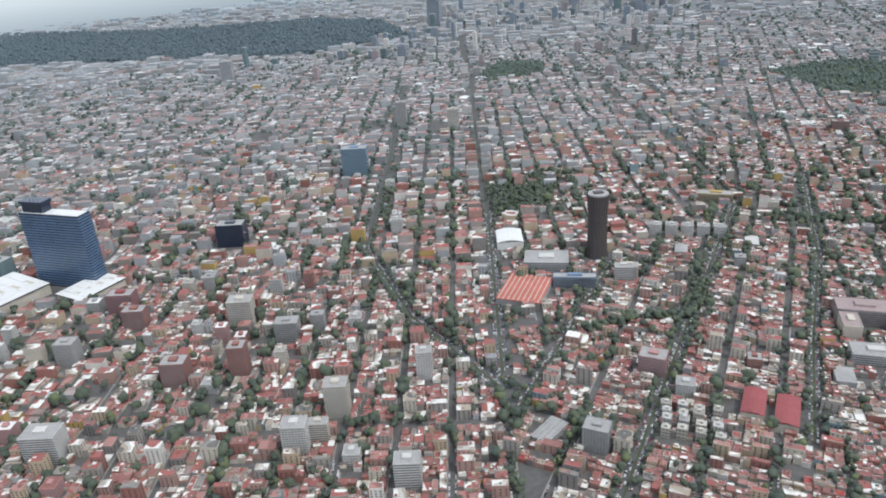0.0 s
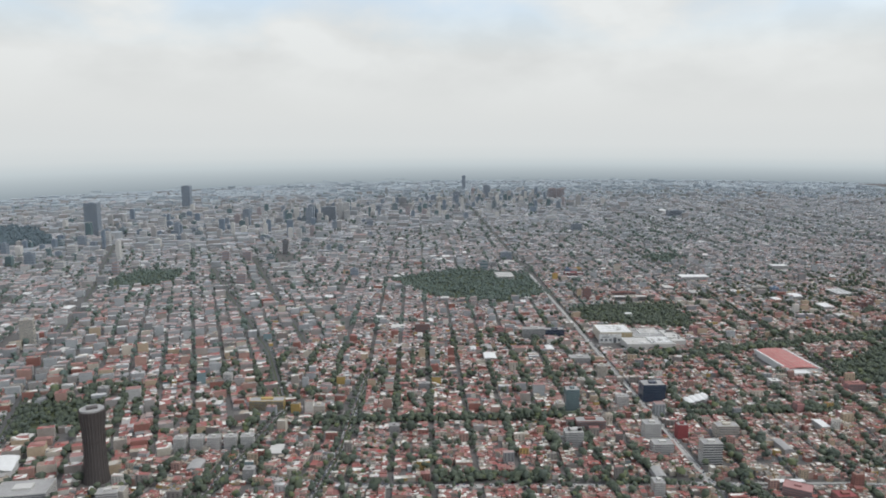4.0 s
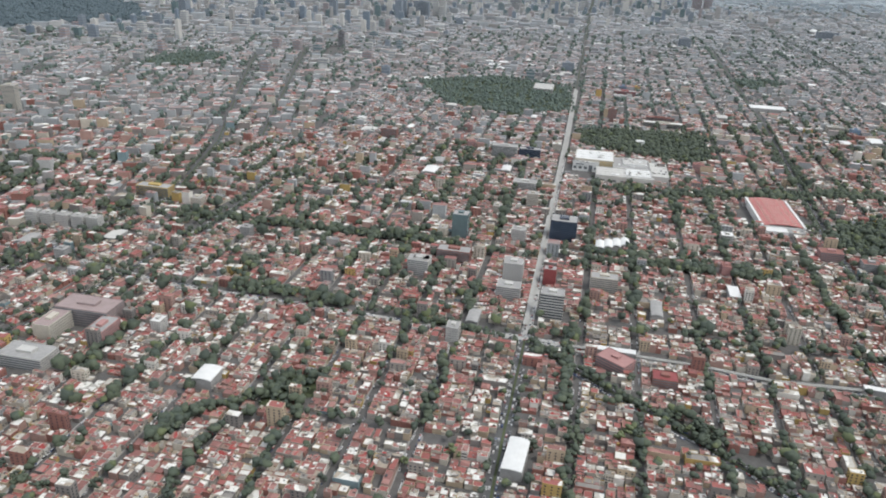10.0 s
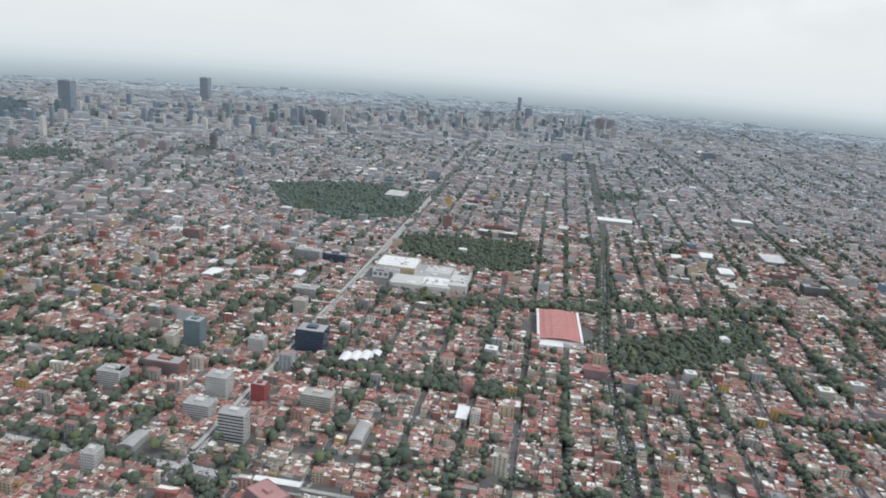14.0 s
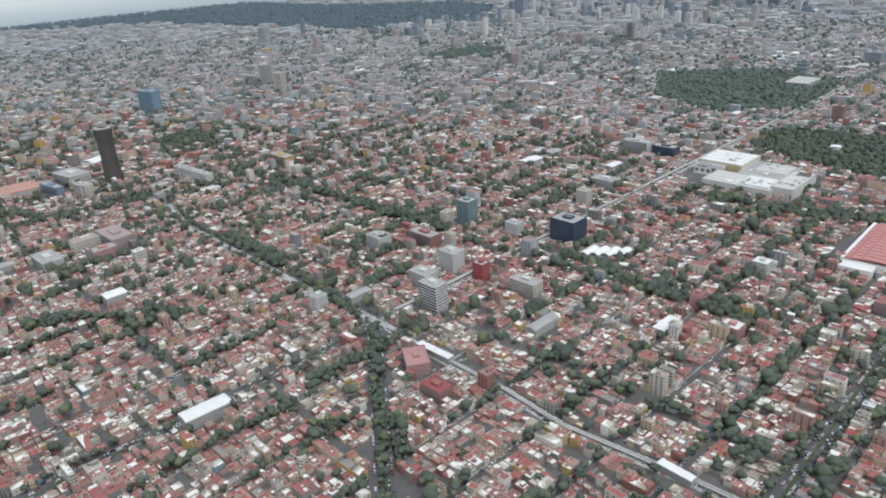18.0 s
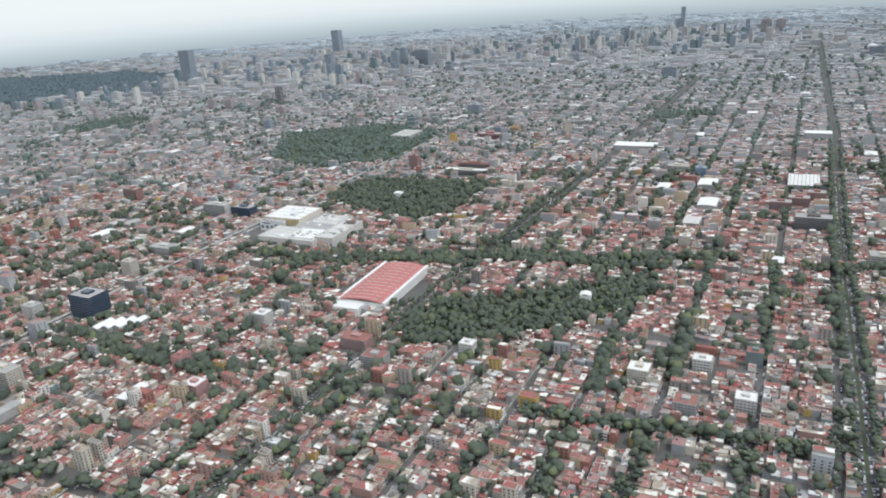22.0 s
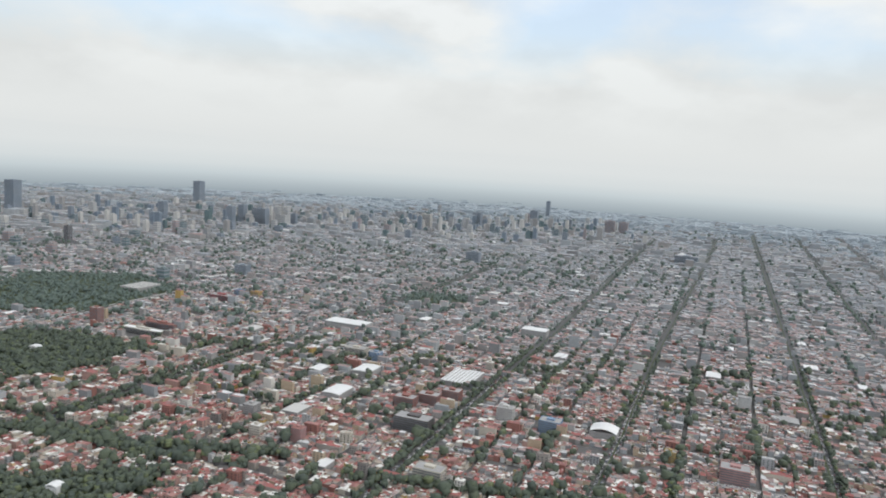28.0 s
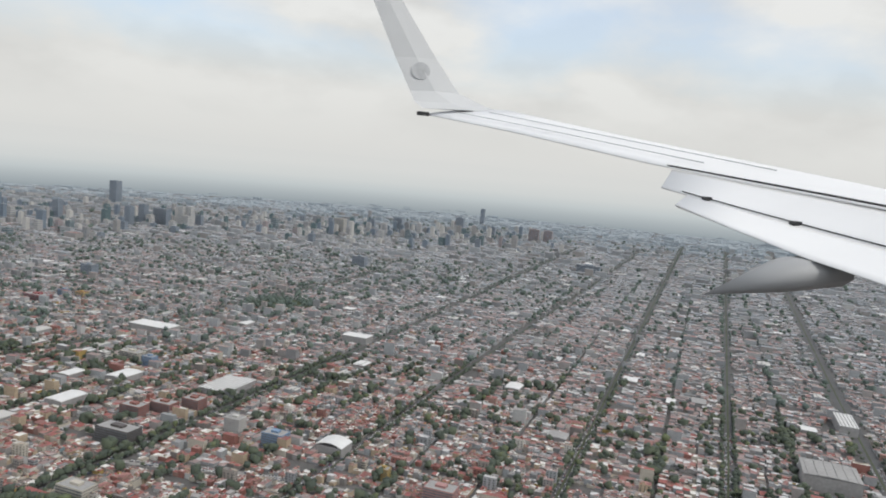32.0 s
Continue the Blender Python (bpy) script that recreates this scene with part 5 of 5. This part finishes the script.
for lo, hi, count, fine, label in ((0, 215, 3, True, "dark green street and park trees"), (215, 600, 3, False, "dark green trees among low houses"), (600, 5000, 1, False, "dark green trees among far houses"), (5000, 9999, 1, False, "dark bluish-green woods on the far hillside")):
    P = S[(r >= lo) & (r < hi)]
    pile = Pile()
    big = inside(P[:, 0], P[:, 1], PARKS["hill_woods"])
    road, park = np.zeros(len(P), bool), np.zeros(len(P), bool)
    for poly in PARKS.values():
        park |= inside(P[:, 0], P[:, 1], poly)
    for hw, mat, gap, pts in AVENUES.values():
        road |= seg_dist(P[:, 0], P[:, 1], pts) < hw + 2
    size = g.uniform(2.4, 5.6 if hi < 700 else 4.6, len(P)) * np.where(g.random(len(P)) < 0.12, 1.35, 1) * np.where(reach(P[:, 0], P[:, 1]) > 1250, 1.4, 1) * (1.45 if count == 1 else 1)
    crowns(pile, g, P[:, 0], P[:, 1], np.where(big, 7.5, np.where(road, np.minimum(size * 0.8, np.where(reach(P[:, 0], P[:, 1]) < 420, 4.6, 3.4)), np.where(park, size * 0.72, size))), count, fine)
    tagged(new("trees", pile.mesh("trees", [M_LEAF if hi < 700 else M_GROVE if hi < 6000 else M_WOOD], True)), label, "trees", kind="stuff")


# ---- near houses, one by one ----
def house(w, d, h, seed):
    r = random.Random(seed)
    t = tagged(new("house"), "small flat-roofed city house with a rooftop water tank", "house", "row houses along the streets")
    wall = block(-w / 2, -d / 2, 0, w / 2, d / 2, h)
    for x0, y0, x1, y1 in ((-w / 2, -d / 2, w / 2, -d / 2 + 0.1), (-w / 2, d / 2 - 0.1, w / 2, d / 2), (-w / 2, -d / 2 + 0.1, -w / 2 + 0.1, d / 2 - 0.1), (w / 2 - 0.1, -d / 2 + 0.1, w / 2, d / 2 - 0.1)):
        block(x0, y0, h, x1, y1, h + 0.18, wall)
    part("wall", wall, M_WALL_O, t)
    part("roof", block(-w / 2 + 0.1, -d / 2 + 0.1, h, w / 2 - 0.1, d / 2 - 0.1, h + 0.03), M_ROOF_O, t)
    sx, sy = r.uniform(-0.2, 0.2) * w, r.choice((-0.28, 0.28)) * d
    part("stair_room", block(sx - 0.55, sy - 0.6, h, sx + 0.55, sy + 0.6, h + 0.85), M_WALL_O, t)
    bm = bmesh.new()
    bmesh.ops.create_cone(bm, cap_ends=True, segments=10, radius1=0.24, radius2=0.2, depth=0.5)
    bmesh.ops.translate(bm, vec=(-sx, -sy * 0.8, h + 0.28), verts=bm.verts)
    part("water_tank", bm, M_TANK if seed % 3 else M_WHITE, t)
    for side in (-1, 1):
        for k in (-1, 1)[:1 if side > 0 else 2]:
            y = side * (d / 2 + 0.02)
            part("window", block(k * w * 0.25 - 0.3, y - 0.02, h - 1.0, k * w * 0.25 + 0.3, y + 0.02, h - 0.45), M_WIN, t)
    part("door", block(-0.25, -d / 2 - 0.03, 0, 0.2, -d / 2 + 0.01, 0.8), M_BROWN, t)
    return t


rows = np.concatenate(near_lots)
kinds, used = {}, 0
for x, y, a, w, d, h in rows:
    key = (round(w * 1.2) / 1.2, round(d / 1.5) * 1.5, round(h / 0.6) * 0.6)
    m = pose(x, y, -0.03, 0, 0, math.degrees(a))
    if key in kinds:
        copy_thing(kinds[key], m)
    else:
        kinds[key] = house(min(key[0], w), key[1], key[2], len(kinds))
        kinds[key].matrix_world = m


# ---- near trees, one by one ----
def tree(seed, size):
    r = np.random.default_rng(seed)
    t = tagged(new("tree"), "leafy dark green street tree", "tree", "street and park trees")
    bm = bmesh.new()
    g0 = bmesh.ops.create_cone(bm, cap_ends=True, segments=7, radius1=0.14 * size / 4, radius2=0.07 * size / 4, depth=size * 0.6)
    bmesh.ops.translate(bm, vec=(0, 0, size * 0.3), verts=g0["verts"])
    for k in range(3):
        g1 = bmesh.ops.create_cone(bm, cap_ends=False, segments=5, radius1=0.05, radius2=0.02, depth=size * 0.4)
        bmesh.ops.rotate(bm, verts=g1["verts"], matrix=Euler((0.7, 0, k * 2.1)).to_matrix())
        bmesh.ops.translate(bm, vec=(0.12 * size * math.sin(k * 2.1), -0.12 * size * math.cos(k * 2.1), size * 0.62), verts=g1["verts"])
    part("trunk", bm, M_BARK, t)
    pile = Pile()
    n = 14
    ang, rad = r.uniform(0, 6.28, n), size * 0.42 * np.sqrt(r.uniform(0, 1, n))
    for i in range(n):
        jit = 1 + r.uniform(-0.3, 0.3, (1, len(PUFF_V), 1))
        c = np.array([rad[i] * math.cos(ang[i]), rad[i] * math.sin(ang[i]), size * r.uniform(0.5, 1.0) - rad[i] * 0.25])
        pile.add(PUFF_V[None] * jit * size * r.uniform(0.22, 0.42) * np.array([1, 1, 0.8]) + c, PUFF_Q, [0] * len(PUFF_Q))
    crown = new("crown", pile.mesh("crown", [M_LEAF_O], True))
    crown.parent = t
    return t


TREES = None
for i, (x, y, s) in enumerate(NEAR_TREES):
    m = pose(x, y, 0, 0, 0, (i * 67) % 360)
    if i < 10:
        ob = tree(40 + i, 2.8 + 0.3 * i)
        ob.matrix_world = m
        TREES = (TREES or []) + [ob]
    else:
        copy_thing(TREES[(i * 7) % 10], m)


# ---- traffic and parked cars ----
CARS = [(30, (0.62, 0.62, 0.62)), (22, (0.30, 0.31, 0.32)), (18, (0.03, 0.03, 0.033)), (10, (0.25, 0.03, 0.03)), (8, (0.05, 0.08, 0.18)), (12, (0.45, 0.44, 0.42))]
M_CAR = palette("car_paint", CARS, 0.3, grain=0.05)
M_CAR_O = palette("car_paint_single", CARS, 0.3, per="object", grain=0.05)


def car():
    t = tagged(new("car"), "small city car in the avenue traffic", "car", "cars on the avenues")
    bm = block(-0.85, -0.34, 0.12, 0.85, 0.34, 0.34)
    bmesh.ops.bevel(bm, geom=bm.edges[:], offset=0.06, segments=1, affect="EDGES")
    part("body", bm, M_CAR_O, t)
    bm = bmesh.new()
    lo = [bm.verts.new(p) for p in ((-0.6, -0.31, 0.34), (0.45, -0.31, 0.34), (0.45, 0.31, 0.34), (-0.6, 0.31, 0.34))]
    hi = [bm.verts.new(p) for p in ((-0.45, -0.25, 0.57), (0.2, -0.25, 0.57), (0.2, 0.25, 0.57), (-0.45, 0.25, 0.57))]
    for k in range(4):
        bm.faces.new((lo[k], lo[(k + 1) % 4], hi[(k + 1) % 4], hi[k]))
    bm.faces.new(hi)
    part("windows", bm, M_WIN, t, "dark glass")
    part("car_roof", block(-0.44, -0.24, 0.571, 0.19, 0.24, 0.59), M_CAR_O, t)
    for u in (-0.52, 0.52):
        for v in (-0.32, 0.32):
            bm = bmesh.new()
            bmesh.ops.create_cone(bm, cap_ends=True, segments=10, radius1=0.13, radius2=0.13, depth=0.09)
            bmesh.ops.rotate(bm, verts=bm.verts, matrix=Euler((math.pi / 2, 0, 0)).to_matrix())
            bmesh.ops.translate(bm, vec=(u, v, 0.13), verts=bm.verts)
            part("wheel", bm, M_TANK, t)
    return t


g = np.random.default_rng(77)
lane = []
for hw, mat, gap, pts in AVENUES.values():
    for (ax, ay), (bx, by) in zip(pts[:-1], pts[1:]):
        L = math.hypot(bx - ax, by - ay)
        for off in (-0.75, -0.4, 0.4, 0.75):
            s = 0.0
            while s < L:
                s += g.choice([2.3, 3.0, 5.0, 9.0])
                u = min(s, L)
                x, y = ax + (bx - ax) / L * u - (by - ay) / L * off * hw, ay + (by - ay) / L * u + (bx - ax) / L * off * hw
                lane.append((x, y, math.atan2(by - ay, bx - ax)))
lane = np.array(lane)
lane = lane[in_sight(lane[:, 0], lane[:, 1]) & (reach(lane[:, 0], lane[:, 1]) < 520)]
for ang, lines, pitch, test, tall in GRIDS:  # parked along the side streets
    a = radians(ang)
    for v in lines:
        for side in (-1, 1):
            u = np.arange(-1200, 2400, 2.1) + g.uniform(-0.3, 0.3)
            vv = v + side * 1.35
            x, y = u * math.cos(a) - vv * math.sin(a), u * math.sin(a) + vv * math.cos(a)
            k = test(x, y) & in_sight(x, y) & (reach(x, y) < 260) & (g.random(len(u)) < 0.42)
            x, y = x[k], y[k]
            k = open_ground(x, y, 0.5)
            lane = np.concatenate([lane, np.stack([x[k], y[k], np.full(k.sum(), a)], 1)])
edge = lane[:, 1] - np.interp(lane[:, 0], EDGE_X, EDGE_Y)
order = np.argsort(np.where(edge < 0, 1e6, edge))
first = car()
first.matrix_world = pose(*lane[order[0]][:2], 0.18, 0, 0, math.degrees(lane[order[0]][2]))
for i in order[1:85]:
    copy_thing(first, pose(lane[i][0], lane[i][1], 0.18, 0, 0, math.degrees(lane[i][2]) + (180 if i % 2 else 0)))
rest = lane[order[85:]]
pile = Pile()
n = len(rest)
one = np.ones(n)
boxes(pile, rest[:, 0], rest[:, 1], one * 0.15, rest[:, 2], one * 1.8, one * 0.76, one * 0.28, 0, 0)
boxes(pile, rest[:, 0], rest[:, 1], one * 0.43, rest[:, 2], one * 0.85, one * 0.58, one * 0.2, 1, 0)
tagged(new("cars", pile.mesh("cars", [M_CAR, M_WIN])), "parked cars and traffic, white, grey and dark", "cars", kind="stuff")

# ---- raised pavements along the side streets ----
pile = Pile()
for ang, lines, pitch, test, tall in GRIDS:
    a = radians(ang)
    for v in lines:
        for side in (-1, 1):
            u = np.arange(-1200, 2400, 8.0)
            vv = v + side * 2.15
            x, y = u * math.cos(a) - vv * math.sin(a), u * math.sin(a) + vv * math.cos(a)
            k = test(x, y) & in_sight(x, y) & (reach(x, y) < 450) & (cross_lines(np.full(len(u), v + side * 5), u, pitch) > 5.5)
            x, y = x[k], y[k]
            k = open_ground(x, y, 3.5)
            o = np.ones(k.sum())
            boxes(pile, x[k], y[k], o * -0.05, o * a, o * 8.0, o * 0.75, o * 0.12, 0, 0)
tagged(new("pavement", pile.mesh("pavement", [M_KERB])), "raised concrete pavements along side streets", "pavement", kind="structure")


# ---- the airliner's wing, as it stands at the end of the flight ----
def airliner_wing(ex, ey, ez, s):
    """Built outboard along +y and forward along +x of the eye at (ex, ey, ez), at scale s."""
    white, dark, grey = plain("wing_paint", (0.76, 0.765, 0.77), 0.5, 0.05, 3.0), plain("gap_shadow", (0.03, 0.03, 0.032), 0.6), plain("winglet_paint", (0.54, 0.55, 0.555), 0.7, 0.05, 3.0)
    t = tagged(new("aircraft_wing"), "white airliner wing with upswept winglet and lowered flaps", "aircraft wing")

    def lerp(tab, o):
        return [np.interp(o, [p[0] for p in tab], [p[k] for p in tab]) for k in (1, 2)]

    LE = ((3.0, 9.15, -0.6), (8.05, 6.62, 0.23), (11.86, 4.72, 0.83), (14.54, 3.38, 1.29))
    TE = ((3.0, 5.2, -0.28), (5.46, 4.51, 0.0), (7.85, 3.80, 0.24), (11.49, 2.70, 0.71), (14.7, 1.72, 1.08))
    F1 = ((3.0, 4.75, -0.55), (4.97, 4.16, -0.30), (5.79, 3.91, -0.20), (7.38, 3.44, 0.02))
    F2 = ((3.0, 4.15, -0.78), (4.40, 3.73, -0.51), (5.14, 3.51, -0.40), (6.39, 3.13, -0.13))

    def skin(name, a, b, outs_a, outs_b, mat, thick, lab="", bulge=0.0, drop=(0.0, 0.0)):
        bm = bmesh.new()
        prev = None
        for oa, ob_ in zip(outs_a, outs_b):
            (fa, ua), (fb, ub) = lerp(a, oa), lerp(b, ob_)
            row_t, row_b = [], []
            for k in range(7):
                q = k / 6
                o, f = oa + (ob_ - oa) * q, fa + (fb - fa) * q
                u = ua + drop[0] + (ub + drop[1] - ua - drop[0]) * q + bulge * math.sin(math.pi * q)
                th = thick * (math.sin(math.pi * min(1, q * 0.9 + 0.1)) * 0.9 + 0.1)
                row_t.append(bm.verts.new((f * s, o * s, u * s)))
                row_b.append(bm.verts.new((f * s, o * s, (u - th) * s)))
            loop = row_t + row_b[::-1]
            if prev:
                for p, q_, c_, d_ in zip(prev, prev[1:] + prev[:1], loop[1:] + loop[:1], loop):
                    bm.faces.new((p, q_, c_, d_))
            else:
                bm.faces.new(loop)
            prev = loop
        bm.faces.new(prev[::-1])
        bmesh.ops.recalc_face_normals(bm, faces=bm.faces)
        for f in bm.faces:
            f.smooth = True
        return part(name, bm, mat, t, lab)

    span_a, span_b = np.linspace(3.0, 14.54, 12), np.linspace(3.0, 14.7, 12)
    skin("main_panel", LE, TE, span_a, span_b, white, 0.14, bulge=0.05)
    skin("inner_flap", TE, F1, np.linspace(3.0, 7.9, 6), np.linspace(3.0, 7.38, 6), white, 0.10, drop=(-0.02, 0))
    skin("outer_flap", F1, F2, np.linspace(3.0, 7.0, 6), np.linspace(3.0, 6.39, 6), white, 0.08, drop=(-0.004, 0))
    # thin dark strips paint in the shadow of the gaps round the flaps
    skin("flap_gap_shadow", TE, TE, np.linspace(3.0, 7.9, 6), np.linspace(3.08, 8.0, 6), dark, 0.015, "dark gap ahead of the flap", drop=(0.03, 0.02))
    skin("flap_gap_shadow", F1, F1, np.linspace(3.0, 7.0, 6), np.linspace(3.05, 7.1, 6), dark, 0.012, "dark gap between the flaps", drop=(0.02, 0.02))
    # panel lines run along the span
    for frac in (0.45, 0.78):
        mid = tuple((o, *(np.array(lerp(LE, o)) * (1 - frac) + np.array(lerp(TE, o)) * frac)) for o in np.linspace(3, 14.3, 8))
        skin("panel_line", mid, tuple((o, f - 0.025, u) for o, f, u in mid), np.linspace(8.2, 14.0, 6), np.linspace(8.2, 14.0, 6), plain("panel_seam", (0.3, 0.31, 0.32), 0.5), 0.01, "thin grey seam", drop=(0.075, 0.075))
    # winglet: blade that leans out and back
    bm = bmesh.new()
    rows = ((14.45, 3.42, 1.66, 1.20, 0.12), (14.75, 2.95, 1.50, 1.34, 0.08), (14.95, 2.42, 1.42, 1.56, 0.05), (15.2, 1.95, 1.10, 2.22, 0.04), (15.6, 1.0, 0.45, 3.65, 0.03))
    prev = None
    for o, f0, f1, u, th in rows:
        ring = [bm.verts.new(p) for p in ((f0 * s, o * s, u * s), ((f0 + f1) / 2 * s, (o + th) * s, u * s), (f1 * s, o * s, (u - 0.03) * s), ((f0 + f1) / 2 * s, (o - th) * s, u * s))]
        if prev:
            for k in range(4):
                bm.faces.new((prev[k], prev[(k + 1) % 4], ring[(k + 1) % 4], ring[k]))
        else:
            bm.faces.new(ring)
        prev = ring
    bm.faces.new(prev[::-1])
    bmesh.ops.recalc_face_normals(bm, faces=bm.faces)
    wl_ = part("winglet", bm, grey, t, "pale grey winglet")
    bm = bmesh.new()
    bmesh.ops.create_cone(bm, cap_ends=True, segments=20, radius1=0.19 * s, radius2=0.19 * s, depth=0.012 * s)
    bmesh.ops.rotate(bm, verts=bm.verts, matrix=Euler((math.pi / 2 - 0.36, 0, 0)).to_matrix())
    bmesh.ops.translate(bm, vec=(1.62 * s, 15.06 * s, 1.95 * s), verts=bm.verts)
    part("emblem", bm, plain("emblem_grey", (0.42, 0.43, 0.44), 0.7, 0.3, 14.0), wl_, "grey round emblem")
    # tail cone at the tip, track fairing and hinge brackets
    part("nav_light", block(1.55 * s, 14.42 * s, 1.03 * s, 1.78 * s, 14.55 * s, 1.10 * s), dark, t)
    bm = bmesh.new()
    ring0 = [bm.verts.new(((3.85) * s, (5.1 + 0.25 * math.cos(a)) * s, (-0.50 + 0.13 * math.sin(a)) * s)) for a in np.linspace(0, 5.6, 9)]
    ring1 = [bm.verts.new(((3.42) * s, (5.1 + 0.23 * math.cos(a)) * s, (-0.57 + 0.13 * math.sin(a)) * s)) for a in np.linspace(0, 5.6, 9)]
    tip = bm.verts.new((2.80 * s, 5.1 * s, -0.76 * s))
    for k in range(9):
        bm.faces.new((ring0[k], ring0[(k + 1) % 9], ring1[(k + 1) % 9], ring1[k]))
        bm.faces.new((ring1[k], ring1[(k + 1) % 9], tip))
    bm.faces.new(ring0[::-1])
    bmesh.ops.recalc_face_normals(bm, faces=bm.faces)
    for f in bm.faces:
        f.smooth = len(f.verts) < 9
    part("track_fairing", bm, plain("fairing_grey", (0.34, 0.345, 0.35), 0.55, 0.05, 3.0), t, "pointed grey fairing under the flap")
    for o in (6.75, 5.75, 4.6):
        f, u = lerp(F1, o)
        part("hinge_bracket", block((f - 0.035) * s, (o - 0.04) * s, (u - 0.02) * s, (f + 0.035) * s, (o + 0.04) * s, (u + 0.03) * s), dark, t)
    t.location = (ex, ey, ez)


airliner_wing(1104.0, 0.0, 159.15, 0.377)
